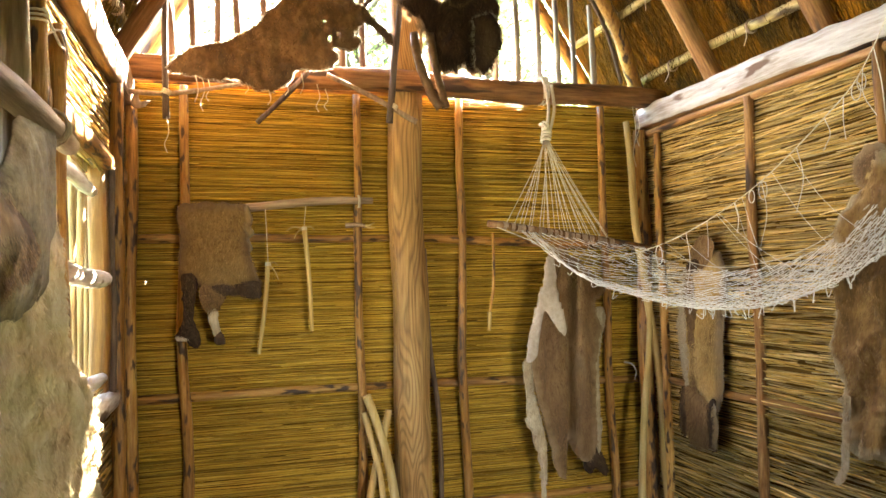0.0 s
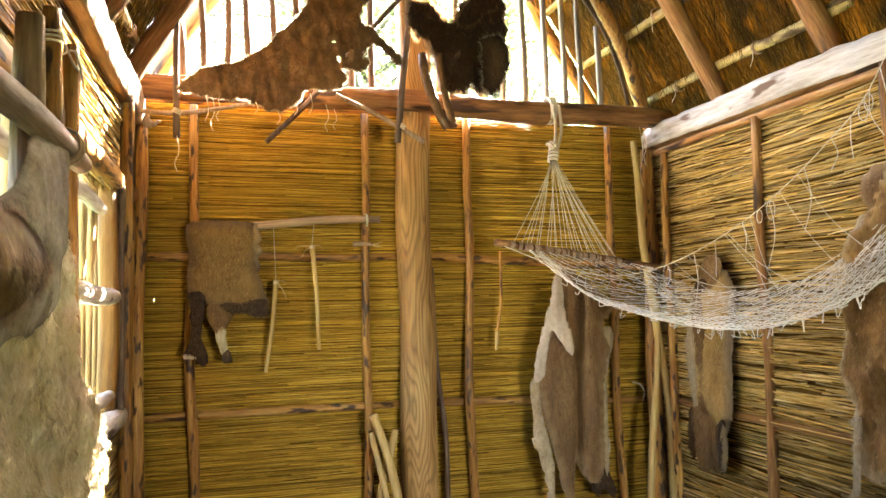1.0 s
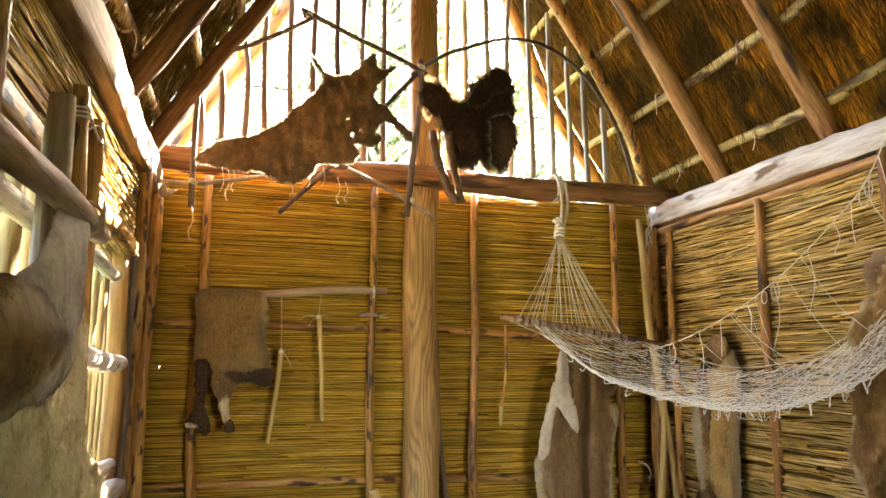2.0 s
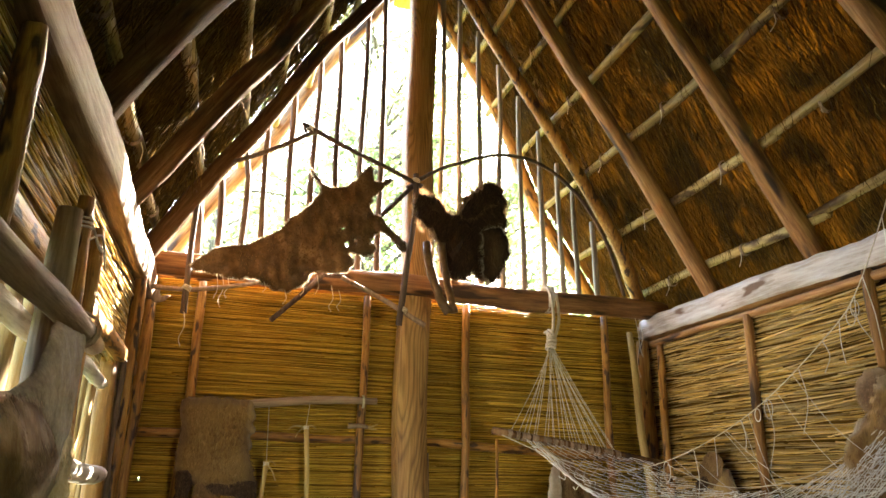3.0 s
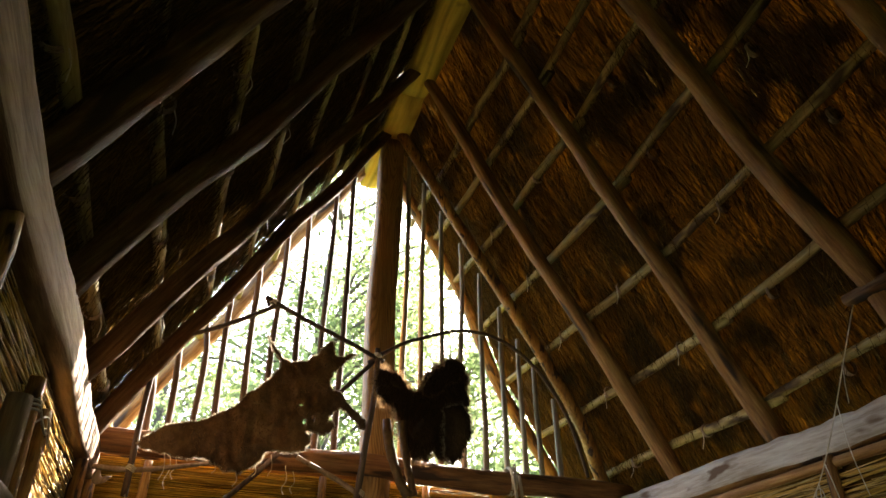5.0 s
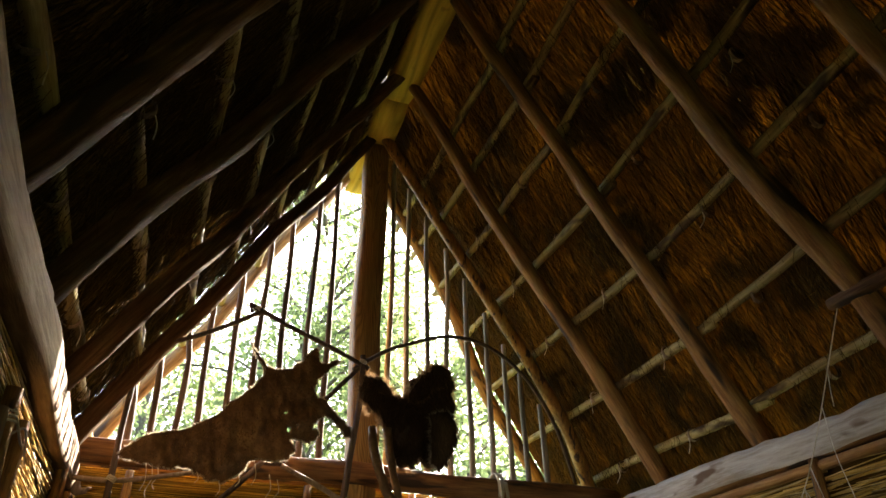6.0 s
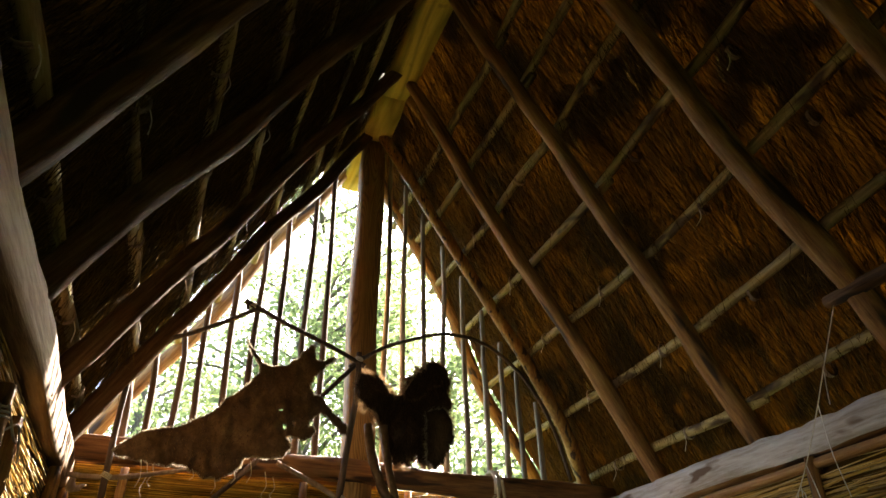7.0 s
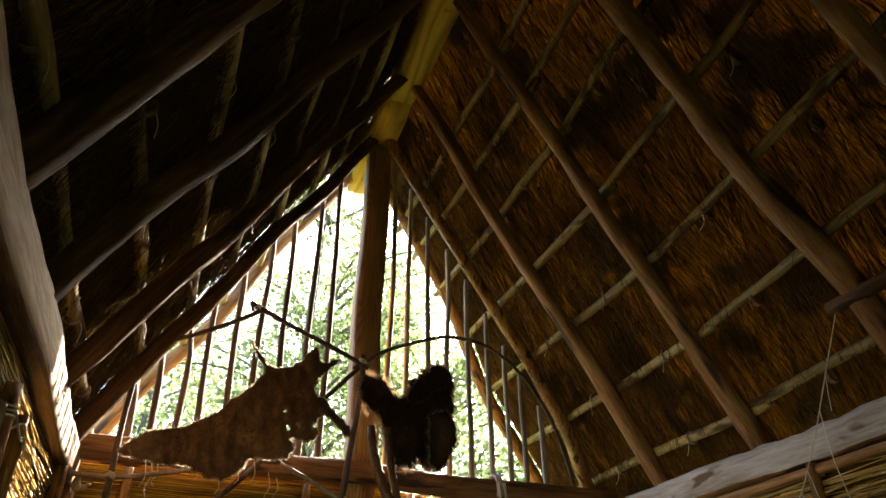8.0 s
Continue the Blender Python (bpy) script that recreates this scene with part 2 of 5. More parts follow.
def reeds(name, axis, along, across, fixed, mat, parent, spacing=0.009, radius=(0.003, 0.0055), tilt=0.01, layers=2, seed=1, holes=(), bulge=0.012, length=(0.9, 2.0)):
    """A mat of horizontal reeds in a wall. axis: 'x' or 'y', the reeds' way; fixed: the wall's face on the other axis (inward sign in layers' offset)."""
    rnd = random.Random(seed)
    pieces = []
    face, sign = fixed
    rows = int((across[1] - across[0]) / spacing)
    for layer in range(layers):
        for r in range(rows):
            z0 = min(across[1], max(across[0], across[0] + (r + rnd.uniform(-1.3, 1.3)) * spacing))
            u = along[0] - rnd.uniform(0, length[0])
            while u < along[1]:
                ln = rnd.uniform(*length)
                a, b = max(u, along[0]), min(u + ln, along[1])
                u += ln - 0.06
                if b - a < 0.08:
                    continue
                lean = rnd.gauss(0, tilt) + tilt * 1.5 * noise.noise((a * 0.9 + seed, z0 * 2.2, 3.0))
                off = layer * 0.007 + rnd.uniform(0, bulge) + bulge * noise.noise((a * 1.5, z0 * 5, seed))
                spans = [(a, b)]
                for h in holes:
                    if h[2] < z0 < h[3]:
                        nxt = []
                        for c, d in spans:
                            if d <= h[0] or c >= h[1]:
                                nxt.append((c, d))
                            else:
                                if c < h[0]:
                                    nxt.append((c, h[0] + rnd.uniform(-0.03, 0.02)))
                                if d > h[1]:
                                    nxt.append((h[1] + rnd.uniform(-0.02, 0.03), d))
                        spans = nxt
                for c, d in spans:
                    if d - c < 0.05:
                        continue
                    rad = rnd.uniform(*radius)
                    path = []
                    k = max(3, int((d - c) / 0.35))
                    for i in range(k + 1):
                        x = c + (d - c) * i / k
                        z = z0 + lean * (x - a) + 0.006 * noise.noise((x * 2.1, z0 * 40, seed + 9.0))
                        o = face + sign * (off + 0.004 * noise.noise((x * 3, z0 * 30, layer)))
                        path.append(Vector((x, o, z)) if axis == "x" else Vector((o, x, z)))
                    pieces.append(tube_data(path, rad, rad * rnd.uniform(0.6, 1.0), 5))
    ob = part_mesh(name, mesh_of(name, pieces), mat, parent)
    tagged(ob, kind="stuff")
    return ob


# ---- plan: far wall at y 3.8, side walls at x -0.33 and 2.5, ridge over x 1.03 ----
XL, XR, YN, YS, ZP = -0.365, 2.50, 3.80, -2.6, 2.62
RIDGE_X, RIDGE_Z = 1.03, 4.87
floor = part("floor", box_mesh("floor", (XL - 0.3, YS - 0.3, -0.2), (XR + 0.3, YN + 0.3, 0.0)), M_EARTH, smooth=False)
tagged(floor, "trodden brown earth floor of the hut", "floor", kind="structure")


def annulus(name, inner, outer, z, mat):
    bm = bmesh.new()
    rings = []
    for r in (0.0, 12.0, 40.0, 150.0, 900.0, 3000.0):
        ring = [bm.verts.new((1 + math.cos(a) * r, 1 + math.sin(a) * r, z + (0.0 if r < 30 else 0.15 * noise.noise((r, a, 0)) * r ** 0.5)))
                for a in [k * math.pi / 24 for k in range(48)]] if r else [bm.verts.new((1, 1, z))]
        rings.append(ring)
    for k in range(48):
        bm.faces.new((rings[0][0], rings[1][k], rings[1][(k + 1) % 48]))
    for a, b in zip(rings[1:], rings[2:]):
        for k in range(48):
            bm.faces.new((a[k], b[k], b[(k + 1) % 48], a[(k + 1) % 48]))
    return part(name, bm, mat)


ground = annulus("ground", 0, 3000, -0.06, M_GRASS)
tagged(ground, "green meadow ground outside the hut", "ground", kind="structure")

# far wall: reed mat on a packed core, battens, rails
CHINKS = [(-0.262, -0.249, 1.628, 1.648), (-0.262, -0.250, 0.800, 0.816), (1.128, 1.143, 1.13, 1.21)]
wall_north = thing("wall_north", "", "wall", kind="structure")
for a, b, gap in ((XL - 0.05, -0.262, None), (-0.262, -0.249, (0.800, 0.816, 1.628, 1.648)), (-0.249, 1.128, None), (1.128, 1.143, (1.13, 1.21)), (1.143, XR + 0.05, None)):
    cuts = (0.0, *(gap or ()), 2.612)
    for lo, hi in zip(cuts[::2], cuts[1::2]):
        part("core", box_mesh("core", (a, YN, lo), (b, YN + 0.07, hi)), M_MAT, wall_north, smooth=False)
tagged(wall_north, "golden reed wall tied to upright wooden battens", "wall", kind="structure")
reeds("reed_mat", "x", (XL, XR), (0.0, 2.61), (YN - 0.002, -1), M_REED, wall_north, holes=CHINKS, seed=3, spacing=0.0046, radius=(0.0014, 0.0030), tilt=0.010, bulge=0.017, length=(0.3, 1.4))
for x, r in ((-0.07, 0.023), (0.78, 0.021), (1.34, 0.022), (2.22, 0.022)):
    log("batten", (x, 3.745, 0.0), (x + (0.05 if x > 2 else 0), 3.745, 2.60) if x < 2 else (2.20, 3.745, 2.60), r * 1.15, r, M_ORANGE, wall_north, wobble=0.035, rough=0.2, step=0.09)
for z, a, b in ((1.85, XL, 0.95), (1.85, 1.12, XR), (1.08, XL, 0.95), (1.08, 1.12, XR), (0.43, XL, XR)):
    log("rail", (a, 3.772, z), (b, 3.772, z - (0.06 if a > 1 else 0.0)), 0.024, 0.020, M_ORANGE, wall_north, wobble=0.015)

# right wall
wall_east = part("wall_east", box_mesh("core", (XR + 0.012, YS, 0.0), (XR + 0.08, YN, 2.46)), M_MAT_SIDE, smooth=False)
tagged(wall_east, "pale reed wall with thin upright poles", "wall", kind="structure")
reeds("reed_mat", "y", (0.0, YN), (0.0, 2.44), (XR + 0.005, -1), M_REED_SIDE, wall_east, seed=8, spacing=0.0094, radius=(0.0016, 0.0046), tilt=0.040, bulge=0.034, length=(0.4, 1.2))
for y, top in ((3.57, 2.42), (2.82, 2.44), (2.12, 2.47), (1.35, 2.46), (0.6, 2.46)):
    log("batten", (2.455, y, 0.0), (2.455, y, top), 0.026, 0.022, M_RAFTER_WARM if y > 1 and y < 3 else M_ORANGE, wall_east, wobble=0.03, rough=0.2, step=0.09)
for z in (1.04, 2.445):
    log("rail", (2.472, 0.0, z), (2.472, YN, z), 0.021, 0.019, M_RAFTER_WARM, wall_east, wobble=0.015)

# left wall with a window
WIN = (1.55, 3.26, 1.19, 2.11)
wall_west = thing("wall_west", "reed wall with an open wooden slatted window", "wall", kind="structure")
for lo, hi in (((YS, 0.0), (WIN[0], 2.5)), ((WIN[1], 0.0), (YN, 2.5)), ((WIN[0], 0.0), (WIN[1], WIN[2])), ((WIN[0], WIN[3]), (WIN[1], 2.5))):
    part("core", box_mesh("core", (XL - 0.08, lo[0], lo[1]), (XL - 0.012, hi[0], hi[1])), M_MAT, wall_west, smooth=False)
reeds("reed_mat", "y", (0.4, YN), (0.0, 2.5), (XL - 0.005, 1), M_REED_SIDE, wall_west, seed=12, spacing=0.0088, radius=(0.0018, 0.0042), tilt=0.045, bulge=0.025, holes=[WIN], length=(0.5, 1.2))

# south wall behind the camera, with a wide doorway; its gable is open
wall_south = thing("wall_south", "reed end wall with a wide open doorway", "wall", kind="structure")
for lo, hi in (((XL, 0.0), (1.58, 2.62)), ((2.38, 0.0), (XR, 2.62)), ((1.58, 2.12), (2.38, 2.62))):
    part("core", box_mesh("core", (lo[0], YS - 0.08, lo[1]), (hi[0], YS, hi[1])), M_MAT, wall_south, smooth=False)
gable_fill = bmesh.new()
rows = [[gable_fill.verts.new((x, y, z)) for x, z in ((XL - 0.05, 2.6), (XR + 0.05, 2.6), (1.03, 5.05))] for y in (YS, YS - 0.08)]
gable_fill.faces.new(rows[0])
gable_fill.faces.new(rows[1][::-1])
for k in range(3):
    gable_fill.faces.new((rows[0][k], rows[1][k], rows[1][(k + 1) % 3], rows[0][(k + 1) % 3]))
part("gable_fill", gable_fill, M_MAT, wall_south, smooth=False)


# frame timbers
JOINT = 3.25
def timber(name, label, *args, **kw):
    ob = log(name, *args, **kw)
    return tagged(ob, label, "timber", kind="structure")


timber("tie_beam", "reddish peeled log beam under the open gable", (-0.40, 3.665, 2.655), (2.56, 3.665, 2.645), 0.062, 0.058, M_TIE, wobble=0.03, square=0.3)
timber("centre_post", "tall hewn pine post with wavy grain", (1.04, 3.73, 0.0), (1.035, 3.73, 4.86), 0.092, 0.080, M_POST, wobble=0.02, rough=0.06, square=0.75)
timber("ridge_beam", "squared yellow timber along the ridge", (RIDGE_X, YS - 0.4, 4.965), (RIDGE_X, JOINT - 0.003, 4.965), 0.096, 0.096, M_RIDGE, wobble=0.01, rough=0.03, square=1.0)
timber("ridge_beam", "squared yellow timber butted on the ridge above the post", (RIDGE_X + 0.003, JOINT + 0.003, 4.967), (RIDGE_X, 4.30, 4.965), 0.095, 0.096, M_RIDGE, wobble=0.01, rough=0.03, square=1.0)
timber("wall_plate", "pale weathered log on top of the side wall", (2.515, YS - 0.2, 2.552), (2.515, 3.80, 2.542), 0.072, 0.068, M_PALE, wobble=0.035, rough=0.16, square=0.7, sides=24, step=0.06)
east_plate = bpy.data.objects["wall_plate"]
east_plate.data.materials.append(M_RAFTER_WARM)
# faces that point down take the darker, warm brown rafter wood
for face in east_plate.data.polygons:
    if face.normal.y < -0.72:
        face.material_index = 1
plate = timber("wall_plate", "brown hewn beam with a pale grey face on the side wall", (-0.345, YS - 0.2, 2.565), (-0.345, 3.80, 2.56), 0.078, 0.074, M_PLATE, wobble=0.02, rough=0.12, square=0.92, sides=24)
plate.data.materials.append(M_GREY)
for v in plate.data.vertices:
    v.co.x, v.co.y = v.co.x * 0.78, v.co.y * 1.1
for face in plate.data.polygons:
    if face.normal.x < -0.7:
        face.material_index = 1
timber("corner_post", "round peeled corner post", (-0.305, 3.73, 0), (-0.305, 3.73, 2.5), 0.033, 0.030, M_ORANGE, wobble=0.02)
timber("corner_post", "brown peeled corner post", (2.43, 3.70, 0), (2.42, 3.70, 2.46), 0.045, 0.04, M_ORANGE, wobble=0.02)

# roof: rafters, purlins and thatch on two slopes
def slope_point(side, s, y, off=0.0):
    """s metres up the slope from the eave line; off outward from the rafters' centre line."""
    foot = Vector((2.47, y, 2.70)) if side > 0 else Vector((-0.30, y, 2.70))
    top = Vector((1.09, y, 4.87)) if side > 0 else Vector((0.97, y, 4.87))
    d = (top - foot).normalized()
    nrm = Vector((-d.z, 0, d.x)) if side < 0 else Vector((d.z, 0, -d.x))
    return foot + d * s + nrm * off


roof = thing("roof", "steep straw thatched roof on pole rafters", "roof", kind="structure")
SLOPE_LEN = 2.62
RAFTERS = {1: (3.66, 3.10, 2.40, 1.63, 1.02, 0.2, -0.6, -1.5, -2.5), -1: (3.56, 2.88, 2.10, 1.47, 0.8, 0.1, -0.7, -1.6, -2.5)}
SKEW = {(1, 1): (0.04, -0.02), (1, 2): (0.02, -0.02), (1, 3): (-0.04, 0.06), (-1, 0): (-0.08, 0.12), (-1, 1): (-0.14, 0.18), (-1, 2): (-0.04, 0.06), (-1, 3): (-0.02, 0.04)}
for side in (1, -1):
    for k, y in enumerate(RAFTERS[side]):
        foot_shift, top_shift = SKEW.get((side, k), (0.0, 0.0))
        r = 0.045 if (side, k) == (1, 3) else 0.043 if side < 0 else 0.037
        if (side, k) == (1, 0):
            # the gable rafter is a naturally bowed pole
            bow = [slope_point(1, s_up, yy, off) for s_up, yy, off in ((-0.12, 3.78, -0.01), (0.10, 3.74, 0.0), (0.35, 3.66, 0.01), (0.75, 3.62, 0.01), (1.4, 3.62, 0.0), (2.05, 3.63, 0.0), (SLOPE_LEN, 3.63, 0.0))]
            part_mesh("rafter", mesh_of("rafter", [tube_data(smooth_path(bow, 6), 0.042, 0.036, 12, 0.2, 4.4)]), M_ORANGE, roof)
            continue
        a, b = slope_point(side, -0.18, y + foot_shift, 0.0), slope_point(side, SLOPE_LEN, y + top_shift, 0.0)
        # left slope takes the darker rafter wood, right slope the lighter, warmer one
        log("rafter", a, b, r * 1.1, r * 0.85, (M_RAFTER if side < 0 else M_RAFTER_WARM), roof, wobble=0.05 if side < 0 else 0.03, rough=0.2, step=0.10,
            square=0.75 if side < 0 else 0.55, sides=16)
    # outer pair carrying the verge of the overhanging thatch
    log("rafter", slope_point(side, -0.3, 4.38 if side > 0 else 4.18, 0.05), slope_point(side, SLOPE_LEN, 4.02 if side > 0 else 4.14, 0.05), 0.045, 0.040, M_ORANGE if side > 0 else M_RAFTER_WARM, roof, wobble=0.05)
    ss = (0.05, 0.45, 0.86, 1.25, 1.63, 1.94, 2.21) if side > 0 else (0.09, 0.42, 0.78, 1.15, 1.52, 1.90, 2.22)
    for s in ss:
        for ya, yb in ((-3.0, 0.6), (0.5, 2.45), (2.3, 4.26)):
            rise = 0.15 if side > 0 and ya == 0.5 else 0.0
            log("purlin", slope_point(side, s + rise, ya, 0.072), slope_point(side, s + random.uniform(-0.02, 0.02), yb, 0.072), 0.026, 0.022, M_PURLIN, roof, wobble=0.03, sides=9)


def thatch(side):
    """Uneven slab of straw over the purlins."""
    bm = bmesh.new()
    ny, ns = 120, 48
    grid = {}
    for i in range(ny + 1):
        for j in range(ns + 1):
            end = 4.40 - 0.30 * j / ns if side > 0 else 3.72 + 1.6 * max(0.0, j / ns - 0.70) + 0.10 * noise.noise((j * 0.33, 2.0, 0)) + 0.05 * noise.noise((j * 1.1, 5.0, 0))
            y = -3.0 + (end + 3.0) * i / ny
            s = -0.45 + (SLOPE_LEN + 0.62) * j / ns
            o = 0.112 + 0.034 * noise.noise((y * 2.5, s * 2.5, side * 5)) + 0.012 * noise.noise((y * 14, s * 5, side))
            grid[i, j] = bm.verts.new(slope_point(side, s, y, o))
    for i in range(ny):
        for j in range(ns):
            bm.faces.new((grid[i, j], grid[i + 1, j], grid[i + 1, j + 1], grid[i, j + 1]))
    geom = bmesh.ops.solidify(bm, geom=bm.faces[:], thickness=-0.22 * side)
    bmesh.ops.recalc_face_normals(bm, faces=bm.faces[:])
    return part("thatch", bm, M_THATCH, roof, "thick straw thatch")


def straw(side, count, seed):
    """Loose straws on the underside of the thatch, hanging down the slope."""
    rnd = random.Random(seed)
    pieces = []
    for _ in range(count):
        y, s = rnd.uniform(0.4, 4.15 if side > 0 else 3.68), rnd.uniform(-0.2, SLOPE_LEN + 0.05)
        clump = noise.noise((y * 3, s * 3, 7 + side))
        lean = rnd.gauss(0, 0.16) + 0.35 * clump
        ln = rnd.uniform(0.10, 0.38)
        o = rnd.uniform(0.060, 0.108)
        droop = rnd.uniform(0, 0.03) if rnd.random() < 0.85 else rnd.uniform(0.03, 0.09)
        path = [slope_point(side, s - ln * t * math.cos(lean), y + ln * t * math.sin(lean), o - droop * t * t) for t in (0, 0.5, 1)]
        r = rnd.uniform(0.0009, 0.0021)
        pieces.append(tube_data(path, r, r * 0.5, 3))
    ob = part_mesh("straw", mesh_of("straw", pieces), M_STRAW, roof)
    tagged(ob, kind="stuff")


def wisps(side, count, seed):
    """Tufts of straw that have slipped out and hang below the purlins."""
    rnd = random.Random(seed)
    pieces = []
    for _ in range(count):
        y, s = rnd.uniform(1.2, 4.0 if side > 0 else 3.7), rnd.uniform(0.0, SLOPE_LEN - 0.2)
        for _ in range(rnd.randint(3, 9)):
            a = slope_point(side, s + rnd.uniform(-0.03, 0.03), y + rnd.uniform(-0.03, 0.03), rnd.uniform(0.05, 0.09))
            d = Vector((rnd.gauss(0, 0.03), rnd.gauss(0, 0.05), -rnd.uniform(0.04, 0.14)))
            r = rnd.uniform(0.0010, 0.0022)
            pieces.append(tube_data([a, a + d * 0.5 + Vector((rnd.gauss(0, 0.01), rnd.gauss(0, 0.01), 0)), a + d], r, r * 0.6, 3))
    tagged(part_mesh("straw_wisps", mesh_of("straw_wisps", pieces), M_STRAW, roof), kind="stuff")


for side in (1, -1):
    wisps(side, 90, 61 + side)
    thatch(side)
    straw(side, 17000, 21 + side)

# bars of the open gable
gable_grille = thing("gable_grille", "row of thin upright wooden bars in the open gable", "grille", (0, 3.70, 2.7), kind="structure")
for x, top in ((-0.12, 2.98), (-0.02, 3.13), (0.09, 3.30), (0.19, 3.50), (0.315, 3.72), (0.45, 3.95), (0.56, 4.14), (0.71, 4.40), (0.815, 4.6),
               (1.18, 4.72), (1.29, 4.52), (1.415, 4.32), (1.55, 4.10), (1.68, 3.9), (1.81, 3.68), (1.93, 3.48), (2.03, 3.32), (2.15, 3.12)):
    # bars right of the post have their lit look put into a paler colour
    log("bar", (x, 3.71, 2.66), (x - 0.02, 3.71, top + 0.06), 0.018, 0.015, M_BARK if x < 0.9 else M_BAR, gable_grille, wobble=0.025, sides=8, rough=0.25, step=0.08)

log("top_rail", (XL, 3.80, 2.632), (1.22, 3.80, 2.632), 0.030, 0.028, M_ORANGE, wall_north, wobble=0.01)

# ---- left wall: battens, window ----
for y, x, z0, z1, r in ((2.08, -0.316, 0.0, 2.38, 0.027), (2.30, -0.316, 0.0, 2.36, 0.025), (3.36, -0.312, 0.0, 2.50, 0.028), (1.40, -0.318, 0.0, 2.48, 0.026)):
    log("batten", (x, y + 0.03, z0), (x, y - 0.03, z1), r * 1.1, r, M_ORANGE, wall_west, wobble=0.03, rough=0.22, step=0.08)
window_1 = thing("window_1", "low window opening with upright wooden slats and cross poles", "window", (-0.36, 2.3, 1.2), kind="structure")
log("window_lintel", (-0.352, 1.3, 2.14), (-0.350, 3.80, 2.135), 0.036, 0.034, M_ORANGE, window_1, square=0.9, rough=0.06, wobble=0.01)
log("window_sill", (-0.345, 1.4, 1.165), (-0.335, 3.40, 1.165), 0.042, 0.038, M_PALE, window_1, square=0.4)
log("cross_pole", (-0.350, 1.4, 1.985), (-0.345, 2.95, 1.975), 0.027, 0.024, M_PALE, window_1)
log("cross_pole", (-0.345, 1.4, 1.675), (-0.333, 3.16, 1.655), 0.034, 0.033, M_PALE, window_1)
log("cross_pole", (-0.350, 1.4, 1.29), (-0.340, 3.13, 1.268), 0.028, 0.026, M_PALE, window_1)
M_JAMB = material("split_orange_board", [(0.11, 0.045, 0.009), (0.25, 0.118, 0.026), (0.38, 0.205, 0.055)], 0.5, (6, 6, 1.0), (60, 60, 4), 0.4, vary=0.05)
M_SLAT = material("thin_split_slat", [(0.20, 0.11, 0.035), (0.42, 0.28, 0.11), (0.60, 0.45, 0.22)], 0.6, GRAIN, FINE, 0.4, vary=0.2, through_light=0.02)
for y, w in ((1.68, 0.06), (1.83, 0.07), (1.99, 0.06), (2.13, 0.065), (2.30, 0.055), (2.43, 0.05), (2.56, 0.06), (2.70, 0.055), (2.86, 0.05), (3.00, 0.045), (3.11, 0.035)):
    log("slat", (-0.405, y, 1.14), (-0.405, y + 0.02, 2.14), w * 0.55, w * 0.5, M_SLAT, window_1, square=0.5, rough=0.15)
log("jamb_board", (-0.372, 3.235, 1.14), (-0.372, 3.23, 2.11), 0.042, 0.040, M_JAMB, window_1, square=0.9, rough=0.08, sides=16)

# ---- hides, nets and tools ----
M_FUR_BROWN = material("brown_fur", [(0.05, 0.023, 0.008), (0.165, 0.088, 0.032), (0.31, 0.185, 0.078)], 0.8, (4, 4, 2), (70, 70, 12), 0.5, 0.008, vary=0.13, island=True, fine_mix=0.3, edge=(0.32, 0.205, 0.10))
M_FUR_FOLD = material("fold_fur", [(0.05, 0.024, 0.008), (0.18, 0.098, 0.036), (0.36, 0.215, 0.085)], 0.85, (4, 4, 2), (70, 70, 12), 0.5, 0.008, vary=0.13, island=True, fine_mix=0.3)
M_FUR_ROE = material("roe_fur", [(0.06, 0.030, 0.009), (0.19, 0.102, 0.032), (0.36, 0.22, 0.08)], 0.85, (9, 9, 2), (70, 70, 12), 0.5, 0.008, vary=0.16, island=True, fine_mix=0.3, edge=(0.44, 0.34, 0.21))
M_FUR_GOAT = material("grizzled_goat_fur", [(0.09, 0.047, 0.013), (0.25, 0.146, 0.044), (0.42, 0.275, 0.105)], 0.85, (5, 5, 4), (70, 70, 16), 0.5, 0.008, vary=0.15, island=True, fine_mix=0.35, edge=(0.15, 0.09, 0.045))
M_FUR_DARK = material("dark_fur", [(0.018, 0.010, 0.006), (0.07, 0.038, 0.019), (0.20, 0.115, 0.055)], 0.75, (6, 6, 6), (60, 60, 20), 0.5, 0.008, vary=0.35, island=True, fine_mix=0.35, through_light=0.3)
M_FUR_TAN = material("golden_tan_fur", [(0.15, 0.08, 0.022), (0.41, 0.25, 0.073), (0.58, 0.40, 0.16)], 0.85, (4, 4, 2.5), (70, 70, 14), 0.5, 0.008, vary=0.15, island=True, fine_mix=0.3, edge=(0.20, 0.14, 0.085))
M_FUR_PALE = material("pale_fleece", [(0.30, 0.21, 0.10), (0.62, 0.48, 0.26), (0.78, 0.67, 0.44)], 0.95, (16, 16, 9), (70, 70, 34), 1.0, 0.03, vary=0.12, island=True, fine_mix=0.4)
M_SUEDE = material("grey_suede", [(0.085, 0.055, 0.020), (0.17, 0.12, 0.048), (0.27, 0.20, 0.09)], 0.9, (5, 5, 5), (80, 80, 80), 0.3, vary=0.05, sheen=0.04)
M_RAW = material("pale_raw_skin", [(0.36, 0.27, 0.19), (0.54, 0.43, 0.33), (0.68, 0.58, 0.47)], 0.7, (4, 4, 4), (30, 30, 30), 0.3, vary=0.05)
